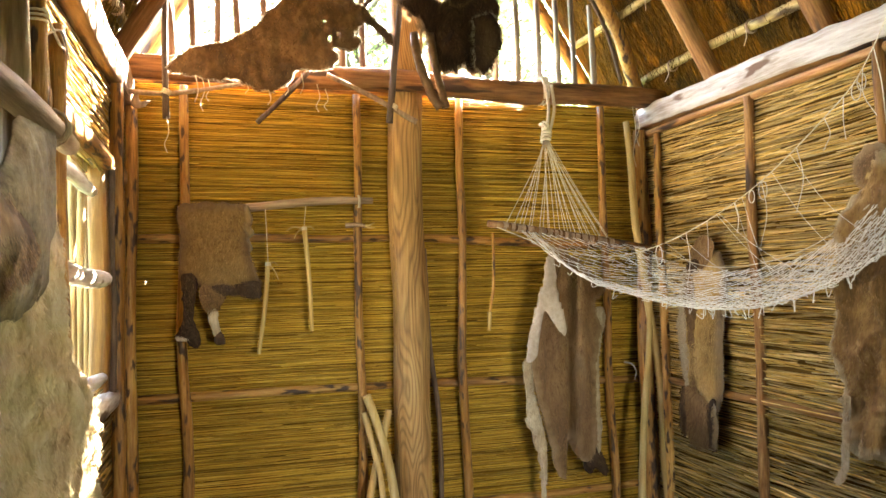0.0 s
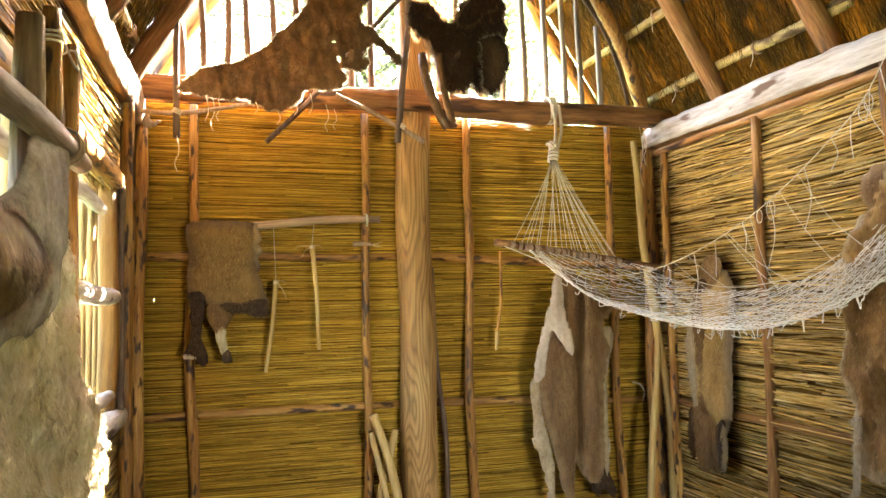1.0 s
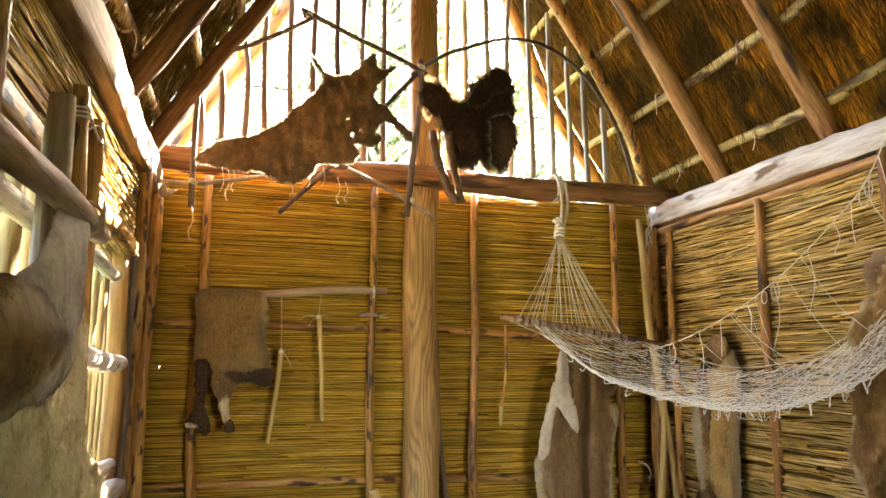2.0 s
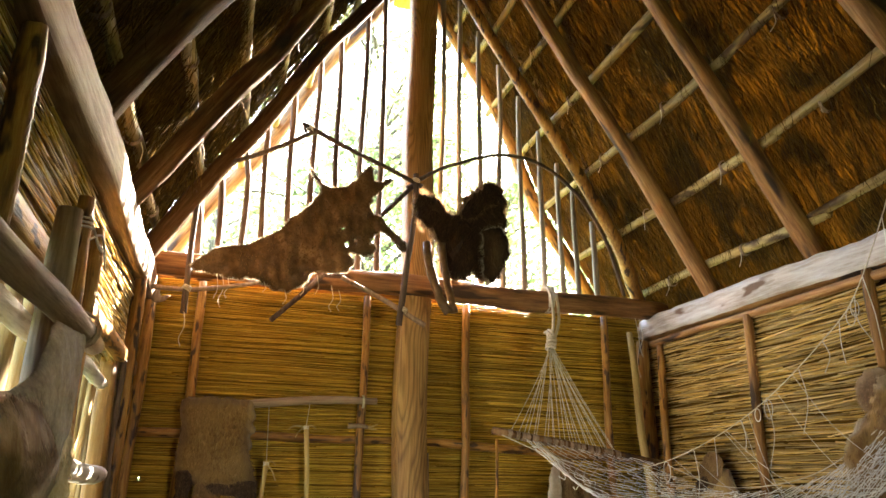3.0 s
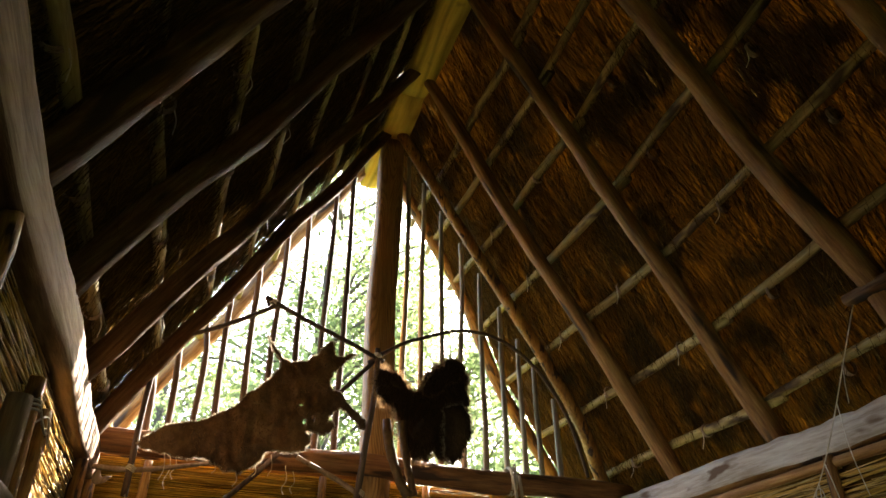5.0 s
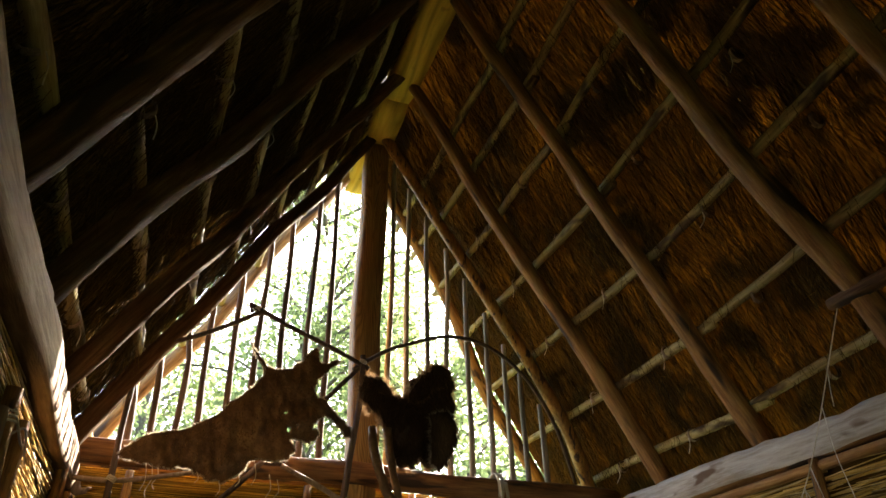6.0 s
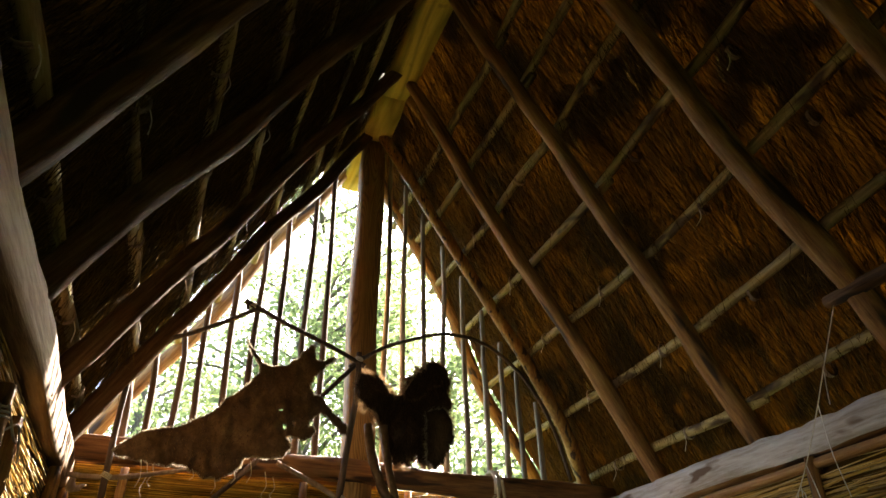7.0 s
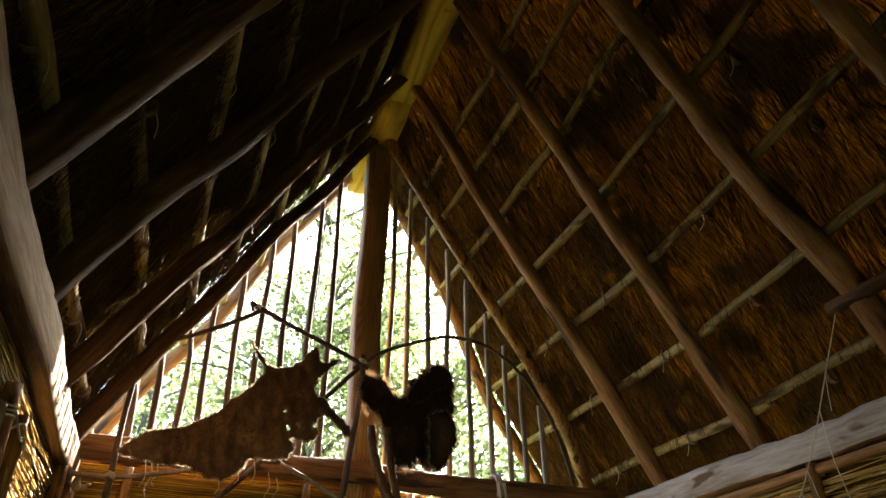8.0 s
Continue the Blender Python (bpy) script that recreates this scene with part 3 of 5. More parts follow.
M_RAWHIDE = material("brown_rawhide", [(0.055, 0.027, 0.010), (0.14, 0.074, 0.028), (0.25, 0.145, 0.062)], 0.45, (7, 7, 7), (30, 30, 30), 0.9, 0.02, fine_mix=0.35, vary=0.1, through_light=0.10,
                     spots=((0.07, 0.035, 0.016), 0.64, (4, 4, 4)))
M_FLANK = material("mixed_flank_fur", [(0.06, 0.035, 0.018), (0.19, 0.115, 0.055), (0.34, 0.22, 0.12)], 0.8, (6, 6, 4), (70, 70, 16), 0.5, 0.008, vary=0.25, island=True, fine_mix=0.3, edge=(0.045, 0.027, 0.016), through_light=0.3)
M_EDGE = material("cream_edge_fur", [(0.22, 0.155, 0.085), (0.42, 0.325, 0.20), (0.58, 0.48, 0.33)], 0.95, (9, 9, 5), (70, 70, 20), 0.7, 0.008, vary=0.2, island=True, sheen=0.04)
M_HAIR = material("translucent_pale_hair", [(0.30, 0.22, 0.13), (0.46, 0.37, 0.25), (0.60, 0.52, 0.40)], 0.7, (6, 6, 6), (60, 60, 60), 0.0, vary=0.3, island=True, through_light=0.55)
M_HAIR_BROWN = material("translucent_brown_hair", [(0.10, 0.05, 0.02), (0.22, 0.13, 0.06), (0.36, 0.24, 0.13)], 0.7, (6, 6, 6), (60, 60, 60), 0.0, vary=0.4, island=True, through_light=0.55)
M_ROPE = material("hemp_cord", [(0.42, 0.34, 0.22), (0.62, 0.53, 0.38), (0.74, 0.66, 0.52)], 0.85, (20, 20, 20), (150, 150, 150), 0.6, vary=0.15, island=True)
M_NET = material("pale_net_cord", [(0.52, 0.45, 0.37), (0.72, 0.66, 0.58), (0.84, 0.79, 0.73)], 0.85, (20, 20, 20), (150, 150, 150), 0.5, vary=0.2, island=True)
M_HORN = material("pale_peeled_stick", [(0.33, 0.20, 0.06), (0.50, 0.34, 0.12), (0.60, 0.45, 0.20)], 0.6, GRAIN, FINE, 0.3, vary=0.1)


def inside(p, poly):
    hit = False
    for (ax, ay), (bx, by) in zip(poly, poly[1:] + poly[:1]):
        if (ay > p[1]) != (by > p[1]) and p[0] < (bx - ax) * (p[1] - ay) / (by - ay) + ax:
            hit = not hit
    return hit


def ragged(outline, steps=5, jitter=0.006, seed=0):
    """A closed smooth outline with small irregularities."""
    n = len(outline)
    out = []
    for i in range(n):
        a, b, c, d = (Vector((*outline[(i + k - 1) % n], 0)) for k in range(4))
        for k in range(steps):
            t = k / steps
            q = 0.5 * (2 * b + (c - a) * t + (2 * a - 5 * b + 4 * c - d) * t * t + (3 * b - a - 3 * c + d) * t ** 3)
            j = jitter * noise.noise((q.x * 40, q.y * 40, seed)) * 1.6
            out.append((q.x + j, q.y + jitter * 1.6 * noise.noise((q.y * 40, q.x * 40, seed + 5.0))))
    return out


def skin(name, outline, origin, u_axis, v_axis, mat, parent, label="", thick=0.012, fold=0.03, fold_size=6.0, puff=0.0, cell=0.012,
         fur=0, fur_len=0.02, fur_mat=None, seed=0.0, jitter=0.006, curve=None, fur_width=0.0016, holes=(), lump=0.0, pelt_width=0.05, rim=0, rim_mat=None, rim_len=0.02):
    """A hanging skin: the ragged outline filled with a fine sheet that has folds, thickness and, where given, fur of single hairs."""
    poly = ragged(outline, 5, jitter, seed)
    u0, u1 = min(p[0] for p in poly), max(p[0] for p in poly)
    v0, v1 = min(p[1] for p in poly), max(p[1] for p in poly)
    U, V, O = Vector(u_axis).normalized(), Vector(v_axis).normalized(), Vector(origin) - parent.location
    N = U.cross(V)
    arr = np.array(poly)

    def lift(u, v, edge):
        f = fold * noise.noise((u * fold_size + seed, v * fold_size * 0.35, seed * 1.7)) + 0.25 * fold * noise.noise((u * fold_size * 4, v * fold_size * 2.5, seed))
        f += puff * min(1.0, edge / 0.07) ** 0.5
        if lump:
            f += lump * noise.noise((u * 26 + seed, v * 15, seed)) + 0.5 * lump * noise.noise((u * 60, v * 42, seed))
        if curve:
            f += curve(u, v)
        return f

    cells = set()
    nu, nv = int((u1 - u0) / cell) + 1, int((v1 - v0) / cell) + 1
    for i in range(nu):
        for j in range(nv):
            if inside((u0 + (i + 0.5) * cell, v0 + (j + 0.5) * cell), poly) and not any(
                    math.hypot(u0 + (i + 0.5) * cell - h[0], (v0 + (j + 0.5) * cell - h[1]) * 0.7) < h[2] for h in holes):
                cells.add((i, j))
    used = {}
    for i, j in cells:
        for c in ((i, j), (i + 1, j), (i + 1, j + 1), (i, j + 1)):
            used.setdefault(c, 0)
            used[c] += 1
    place, edge_of = {}, {}
    for c, k in used.items():
        u, v = u0 + c[0] * cell, v0 + c[1] * cell
        d2 = ((arr - (u, v)) ** 2).sum(1)
        e = float(d2.min()) ** 0.5
        if k < 4:
            m = int(d2.argmin())
            if e < cell * 1.2:
                u, v = poly[m]
            e = 0.0
        place[c], edge_of[c] = (u, v), e
    bm = bmesh.new()
    pelt = bm.verts.layers.float.new("pelt")

    def pelt_at(u, v, e):
        return max(0.0, min(1.0, e / pelt_width + 0.35 * noise.noise((u * 14, v * 9, seed))))

    front, back = {}, {}
    for c, (u, v) in place.items():
        f = lift(u, v, edge_of[c])
        th = thick * (0.25 + 0.75 * min(1, edge_of[c] / 0.03))
        front[c] = bm.verts.new(O + U * u + V * v + N * (f + th / 2))
        back[c] = bm.verts.new(O + U * u + V * v + N * (f - th / 2 - puff * min(1.0, edge_of[c] / 0.07) ** 0.5))
        front[c][pelt] = pelt_at(u, v, edge_of[c])
    for i, j in cells:
        q = [(i, j), (i + 1, j), (i + 1, j + 1), (i, j + 1)]
        bm.faces.new([front[c] for c in q])
        bm.faces.new([back[c] for c in reversed(q)])
        for (di, dj), (a, b) in (((0, -1), (0, 1)), ((1, 0), (1, 2)), ((0, 1), (2, 3)), ((-1, 0), (3, 0))):
            if (i + di, j + dj) not in cells:
                bm.faces.new((front[q[b]], front[q[a]], back[q[a]], back[q[b]]))
    ob = part(name, bm, mat, parent, label)
    if fur:
        rnd = random.Random(seed * 77 + 3)
        clist = sorted(cells)
        verts, faces, tones = [], [], []
        for _ in range(fur):
            i, j = clist[rnd.randrange(len(clist))]
            u, v = u0 + (i + rnd.random()) * cell, v0 + (j + rnd.random()) * cell
            if not inside((u, v), poly):
                continue
            e = float(((arr - (u, v)) ** 2).sum(1).min()) ** 0.5
            base = O + U * u + V * v + N * (lift(u, v, e) + thick * 0.4)
            ln = fur_len * rnd.uniform(0.5, 1.2)
            lean = noise.noise((u * 9, v * 9, seed + 2.0)) * 1.1 + rnd.gauss(0, 0.35)
            out = 0.30 + 0.3 * rnd.random()
            way = (U * math.sin(lean) - V * math.cos(lean) + N * out).normalized()
            sd = way.cross(N).normalized() * fur_width * rnd.uniform(0.6, 1.2)
            k = len(verts)
            verts += [base - sd, base + sd, base + way * ln - N * ln * 0.12]
            faces.append((k, k + 1, k + 2))
            tones += [pelt_at(u, v, e)] * 3
        if faces:
            me = bpy.data.meshes.new("fur")
            me.from_pydata([tuple(v) for v in verts], [], faces)
            me.update()
            me.attributes.new("pelt", "FLOAT", "POINT").data.foreach_set("value", tones)
            tagged(part_mesh("fur", me, fur_mat or mat, ob), kind="stuff")
    if rim:
        rnd = random.Random(seed * 31 + 5)
        area = sum(p[0] * q[1] - q[0] * p[1] for p, q in zip(poly, poly[1:] + poly[:1]))
        turn = 1 if area > 0 else -1
        verts, faces = [], []
        for _ in range(rim):
            k = rnd.randrange(len(poly))
            p, q = Vector(poly[k]), Vector(poly[(k + 1) % len(poly)])
            if (q - p).length < 1e-5:
                continue
            along = (q - p).normalized()
            u, v = p.lerp(q, rnd.random())
            away = Vector((along.y, -along.x)) * turn + along * rnd.gauss(0, 0.5) + Vector((0, -0.35))
            way = (U * away.x + V * away.y + N * rnd.gauss(0, 0.35)).normalized()
            base = O + U * u + V * v + N * (lift(u, v, 0.0) + rnd.uniform(-0.5, 0.5) * thick) - way * 0.006
            ln = rim_len * rnd.uniform(0.4, 1.2)
            sd = way.cross(N).normalized() * 0.0011
            k = len(verts)
            verts += [base - sd, base + sd, base + way * ln]
            faces.append((k, k + 1, k + 2))
        me = bpy.data.meshes.new("edge_hair")
        me.from_pydata([tuple(v) for v in verts], [], faces)
        me.update()
        tagged(part_mesh("edge_hair", me, rim_mat or fur_mat or mat, ob), kind="stuff")
    return ob


X, Y, Z, MX, MY = (1, 0, 0), (0, 1, 0), (0, 0, 1), (-1, 0, 0), (0, -1, 0)


def cord(name, pts, r, mat, parent, label="", steps=6, sides=5, sag=0.0):
    pts = [Vector(p) for p in pts]
    if sag and len(pts) == 2:
        pts = [pts[0], (pts[0] + pts[1]) / 2 - Vector((0, 0, sag)), pts[1]]
    return part_mesh(name, mesh_of(name, [tube_data(smooth_path(pts, steps), r, r, sides)]), mat, parent, label)


def wrap(name, centre, axis, r, turns, cord_r, mat, parent, label="", pitch=None):
    """Cord wound round a pole."""
    axis = Vector(axis).normalized()
    a = axis.orthogonal().normalized()
    b = axis.cross(a)
    pitch = pitch or cord_r * 2.1
    n = int(turns * 12)
    path = [Vector(centre) + (a * math.cos(k * math.pi / 6) + b * math.sin(k * math.pi / 6)) * (r + cord_r * 0.6) + axis * (k / 12 - turns / 2) * pitch for k in range(n + 1)]
    return part_mesh(name, mesh_of(name, [tube_data(path, cord_r, cord_r, 5)]), mat, parent, label)


def stick(name, pts, r0, r1, mat, parent=None, label="", sides=8, rough=0.15, steps=8):
    SEED[0] += 0.77
    return part_mesh(name, mesh_of(name, [tube_data(smooth_path(pts, steps), r0, r1, sides, rough, SEED[0])]), mat, parent, label)


stick("bark_edge", [Vector((0.042, 0.945, -0.03)), Vector((0.046, 0.95, 0.3)), Vector((0.04, 0.94, 0.6)), Vector((0.043, 0.945, 0.91))], 0.014, 0.013, M_BARK, window_1, "dark bark edge", rough=0.4, steps=12)

# goat skin on a pole against the far wall
goat_pole = thing("hanging_pole", "grey bark pole tied across the reed wall", "pole", (0.5, 3.71, 2.0))
log("pole", (-0.10, 3.715, 1.985), (0.85, 3.715, 2.04), 0.024, 0.019, M_GREY, goat_pole)
wrap("binding", (0.28, 0.015, 0.036), X, 0.03, 2, 0.003, M_ROPE, goat_pole)
goat = thing("goat_skin", "grizzled brown goat skin with dark legs on a wall pole", "animal skin", (0.1, 3.68, 1.35))
skin("body", [(-0.09, 2.0), (0.07, 2.015), (0.20, 2.012), (0.235, 1.97), (0.24, 1.90), (0.225, 1.84), (0.23, 1.77), (0.262, 1.68), (0.28, 1.60), (0.20, 1.58), (0.10, 1.585), (0.04, 1.60), (-0.03, 1.64), (-0.085, 1.665), (-0.082, 1.85)],
     (0, 3.675, 0), X, Z, M_FUR_GOAT, goat, fold=0.03, puff=0.014, lump=0.006, fur=11000, fur_len=0.026, seed=1.0, rim=1500, rim_mat=M_FUR_GOAT, rim_len=0.02)
skin("edge_curl", [(0.205, 2.0), (0.235, 1.985), (0.25, 1.94), (0.235, 1.91), (0.25, 1.88), (0.235, 1.84), (0.245, 1.80), (0.225, 1.78), (0.21, 1.86)], (0, 3.655, 0), X, Z, M_FUR_TAN, goat, "curled pale skin edge", thick=0.008, fold=0.02, puff=0.006, seed=4.5)
skin("belly_fur", [(0.06, 1.62), (0.15, 1.625), (0.27, 1.64), (0.285, 1.58), (0.275, 1.555), (0.22, 1.56), (0.18, 1.575), (0.11, 1.575)], (0, 3.650, 0), X, Z, M_FUR_DARK, goat, "dark belly fur", fold=0.01, puff=0.010, fur=1800, seed=2.0)
skin("leg", [(-0.078, 1.67), (-0.03, 1.675), (-0.010, 1.64), (-0.018, 1.55), (-0.026, 1.47), (-0.005, 1.40), (0.008, 1.352), (-0.02, 1.33), (-0.050, 1.338), (-0.062, 1.375), (-0.105, 1.385), (-0.09, 1.42), (-0.071, 1.48), (-0.075, 1.56)], (0, 3.655, 0), X, Z, M_FUR_DARK, goat, "dark lower leg with hoof", fold=0.012, puff=0.014, fur=1400, fur_len=0.014, seed=3.0)
skin("pale_sinew", [(-0.105, 1.39), (-0.08, 1.385), (-0.052, 1.375), (-0.045, 1.36), (-0.075, 1.365), (-0.10, 1.368)], (0, 3.640, 0), X, Z, M_RAW, goat, "pale strip above the hoof", thick=0.006, fold=0.005, seed=3.5)
skin("leg", [(0.005, 1.625), (0.07, 1.61), (0.125, 1.58), (0.10, 1.535), (0.09, 1.505), (0.06, 1.495), (0.038, 1.485), (0.012, 1.54)], (0, 3.652, 0), X, Z, M_FUR_FOLD, goat, "brown upper hind leg", fold=0.012, puff=0.014, fur=1200, seed=4.0)
skin("pale_shank", [(0.036, 1.505), (0.065, 1.525), (0.092, 1.535), (0.085, 1.50), (0.084, 1.44), (0.10, 1.385), (0.075, 1.37), (0.05, 1.42)], (0, 3.645, 0), X, Z, M_EDGE, goat, "cream bare shank", fold=0.01, puff=0.008, seed=4.2)
skin("hoof", [(0.098, 1.40), (0.115, 1.36), (0.11, 1.338), (0.08, 1.334), (0.072, 1.375)], (0, 3.642, 0), X, Z, M_FUR_DARK, goat, "dark hoof", fold=0.004, puff=0.012, seed=4.3)

# tools hung on strings
def hung_tool(top, foot, string_top, label, head):
    t = thing("stick_tool", label, "tool", top, group="tools on the wall")
    loc = Vector(top)
    stick("handle", [Vector(top) - loc, (Vector(top) + Vector(foot)) / 2 - loc + Vector((0.006, 0, 0)), Vector(foot) - loc], 0.012, 0.009, M_HORN, t, rough=0.1)
    cord("string", [Vector(string_top) - loc, Vector((0, 0, 0.0))], 0.0016, M_ROPE, t, "thin cord")
    wrap("binding", (0, 0, -0.012), Z, 0.012, 4, 0.002, M_ROPE, t, "cord binding")
    for d in head:
        stick("twig", [(0, 0, -0.01), Vector(d) * 0.6 + Vector((0, 0, 0.01)), d], 0.005, 0.002, M_HORN, t, sides=6)
    return t


hung_tool((0.32, 3.69, 1.73), (0.272, 3.70, 1.28), (0.31, 3.70, 1.99), "peeled wooden stick tool hung on a cord", [(0.045, -0.01, -0.02), (0.05, -0.005, -0.09)])
hung_tool((0.497, 3.69, 1.905), (0.53, 3.70, 1.38), (0.508, 3.70, 2.01), "slim peeled stick with splayed twigs hung on a cord", [(-0.09, -0.01, -0.025), (0.05, -0.01, -0.02), (-0.05, -0.01, -0.06)])
peg = thing("antler_peg", "short forked antler peg tied to a batten", "peg", (0.77, 3.70, 1.91))
stick("stem", [(-0.065, 0.0, 0.0), (0, -0.01, 0.002), (0.035, -0.01, -0.003)], 0.013, 0.009, M_GREY, peg)
stick("tine", [(0.03, -0.01, -0.003), (0.06, -0.012, 0.002), (0.085, -0.012, 0.014)], 0.007, 0.002, M_HORN, peg, sides=6)
stick("tine", [(0.03, -0.01, -0.003), (0.06, -0.012, -0.012), (0.085, -0.012, -0.012)], 0.007, 0.002, M_HORN, peg, sides=6)
hang = thing("hanging_stick", "thin brown stick with a pale tip hung on the wall rail", "stick", (1.5, 3.70, 1.6))
stick("shaft", [(0.005, 0, 0.27), (0.0, -0.005, 0.0), (-0.025, 0, -0.16)], 0.009, 0.008, M_ORANGE, hang)
stick("tip", [(-0.025, 0, -0.155), (-0.03, 0, -0.255)], 0.012, 0.009, M_HORN, hang, "pale wrapped tip")
for pts, r in (([(0.78, 3.60, 1.06), (0.83, 3.60, 0.92), (0.88, 3.60, 0.74), (0.915, 3.58, 0.5), (0.93, 3.55, 0.0)], 0.022),
               ([(0.775, 3.64, 0.97), (0.80, 3.63, 0.86), (0.845, 3.60, 0.64), (0.855, 3.57, 0.4), (0.85, 3.52, 0.0)], 0.015),
               ([(0.905, 3.66, 0.97), (0.875, 3.66, 0.84), (0.82, 3.64, 0.66), (0.79, 3.62, 0.5), (0.77, 3.58, 0.0)], 0.018)):
    b = stick("bent_stick", pts, r, r * 1.1, M_HORN, sides=10, rough=0.08)
    tagged(b, "curved peeled stick leaning beside the centre post", "stick", "bent sticks")
thin = stick("thin_rod", [(1.125, 3.73, 1.79), (1.14, 3.72, 1.3), (1.185, 3.72, 0.9), (1.19, 3.72, 0.45), (1.20, 3.70, 0.0)], 0.013, 0.016, M_BARK, sides=8)
tagged(thin, "thin crooked dark rod beside the centre post", "stick")
for a, b, r, m in (((2.315, 3.66, 2.50), (2.50, 3.56, 0.0), 0.024, M_HORN), ((2.405, 3.62, 1.60), (2.22, 3.50, 0.0), 0.020, M_HORN)):
    tagged(log("leaning_pole", b, a, r * 1.1, r * 0.8, m, wobble=0.03), "smooth yellowish pole leaning in the corner", "pole", "leaning poles")

def two_lobes(u, v):
    """Two hanging lobes with a deep fold between them."""
    mid = 1.915 + 0.035 * (v - 1.1)
    return 0.085 * (1 - math.exp(-((u - mid) / 0.026) ** 2)) - 0.045 - 0.35 * max(0.0, abs(u - mid) - 0.09) ** 1.3


# brown deer hide folded back over a pale skin edge
deer = thing("deer_hide", "large dark brown deer hide with pale edges on reed wall", "animal hide", (1.9, 3.68, 0.5))
skin("fur_side", [(1.80, 1.76), (1.92, 1.76), (2.03, 1.66), (2.15, 1.56), (2.07, 1.47), (2.12, 1.36), (2.07, 1.24), (2.045, 0.95), (2.05, 0.72), (2.00, 0.62), (1.93, 0.66), (1.91, 0.76), (1.905, 0.62), (1.86, 0.54), (1.80, 0.60), (1.76, 0.80), (1.70, 1.05), (1.70, 1.30), (1.735, 1.45), (1.79, 1.5)],
     (0, 3.675, 0), X, Z, M_FUR_BROWN, deer, fold=0.04, fold_size=7.0, puff=0.012, curve=two_lobes, fur=14000, fur_len=0.018, seed=5.0)
skin("skin_flap", [(1.775, 1.75), (1.81, 1.72), (1.825, 1.55), (1.87, 1.345), (1.845, 1.315), (1.80, 1.37), (1.75, 1.44), (1.72, 1.37), (1.69, 1.21), (1.63, 1.18), (1.64, 1.29), (1.69, 1.45), (1.74, 1.62)],
     (0, 3.590, 0), X, Z, M_RAW, deer, "pale bare skin flap", thick=0.006, fold=0.02, fold_size=8, seed=6.0)
skin("skin_edge", [(1.64, 1.17), (1.69, 1.16), (1.70, 1.0), (1.74, 0.84), (1.76, 0.70), (1.75, 0.45), (1.72, 0.44), (1.71, 0.66), (1.685, 0.72), (1.67, 0.80), (1.645, 0.84), (1.65, 1.0)],
     (0, 3.650, 0), X, Z, M_EDGE, deer, "cream fur along the edge", thick=0.01, fold=0.02, puff=0.006, fur=900, fur_len=0.014, seed=7.0)
skin("skin_edge", [(2.06, 1.43), (2.12, 1.45), (2.13, 1.36), (2.09, 1.24), (2.075, 1.0), (2.085, 0.72), (2.06, 0.66), (2.04, 0.8), (2.035, 1.0), (2.04, 1.24)],
     (0, 3.635, 0), X, Z, M_EDGE, deer, "cream fur along the edge", thick=0.01, fold=0.02, puff=0.006, fur=900, fur_len=0.014, seed=8.0)
skin("leg", [(2.06, 0.70), (2.10, 0.66), (2.14, 0.54), (2.12, 0.52), (2.07, 0.56), (2.02, 0.54), (1.99, 0.60)], (0, 3.675, 0), X, Z, M_FUR_DARK, deer, "dark leg end", fold=0.01, puff=0.01, fur=400, seed=9.0)

# fox and deer skins on the right wall
fox = thing("fox_pelt", "slim tan fox pelt with grey flanks on the side wall", "animal pelt", (2.43, 3.2, 0.76))
skin("body", [(-3.23, 1.74), (-3.15, 1.70), (-3.05, 1.74), (-2.99, 1.60), (-3.01, 1.42), (-3.03, 1.20), (-3.05, 1.02), (-3.12, 0.92), (-3.19, 1.0), (-3.29, 1.03), (-3.34, 1.16), (-3.345, 1.40), (-3.30, 1.58)],
     (2.425, 0, 0), MY, Z, M_FUR_TAN, fox, fold=0.02, puff=0.022, fur=9000, fur_len=0.022, seed=10.0, rim=1200, rim_mat=M_FUR_TAN)
skin("back_stripe", [(-3.27, 1.62), (-3.22, 1.64), (-3.19, 1.50), (-3.20, 1.30), (-3.19, 1.12), (-3.205, 1.0), (-3.25, 1.02), (-3.26, 1.20), (-3.27, 1.42)], (2.395, 0, 0), MY, Z, M_FUR_FOLD, fox, "dark brown back stripe", thick=0.008, fold=0.015, puff=0.012, fur=2600, fur_len=0.024, seed=10.5, jitter=0.012)
skin("flank", [(-3.33, 1.50), (-3.29, 1.56), (-3.265, 1.40), (-3.26, 1.20), (-3.27, 1.06), (-3.32, 1.12), (-3.345, 1.30)], (2.397, 0, 0), MY, Z, M_EDGE, fox, "pale grey flank fur", thick=0.008, fold=0.01, puff=0.012, fur=2400, fur_len=0.024, seed=10.7, jitter=0.012)
skin("tail", [(-3.29, 1.05), (-3.20, 1.02), (-3.12, 0.98), (-3.10, 0.88), (-3.12, 0.77), (-3.20, 0.75), (-3.28, 0.77), (-3.30, 0.90)], (2.405, 0, 0), MY, Z, M_FUR_FOLD, fox, "greyish brown hind part", fold=0.015, puff=0.02, fur=3000, fur_len=0.03, seed=11.0)
skin("leg", [(-3.33, 1.03), (-3.29, 1.03), (-3.295, 0.90), (-3.30, 0.80), (-3.335, 0.80), (-3.345, 0.92)], (2.39, 0, 0), MY, Z, M_FUR_DARK, fox, "dark leg", fold=0.005, puff=0.014, fur=500, seed=12.0)
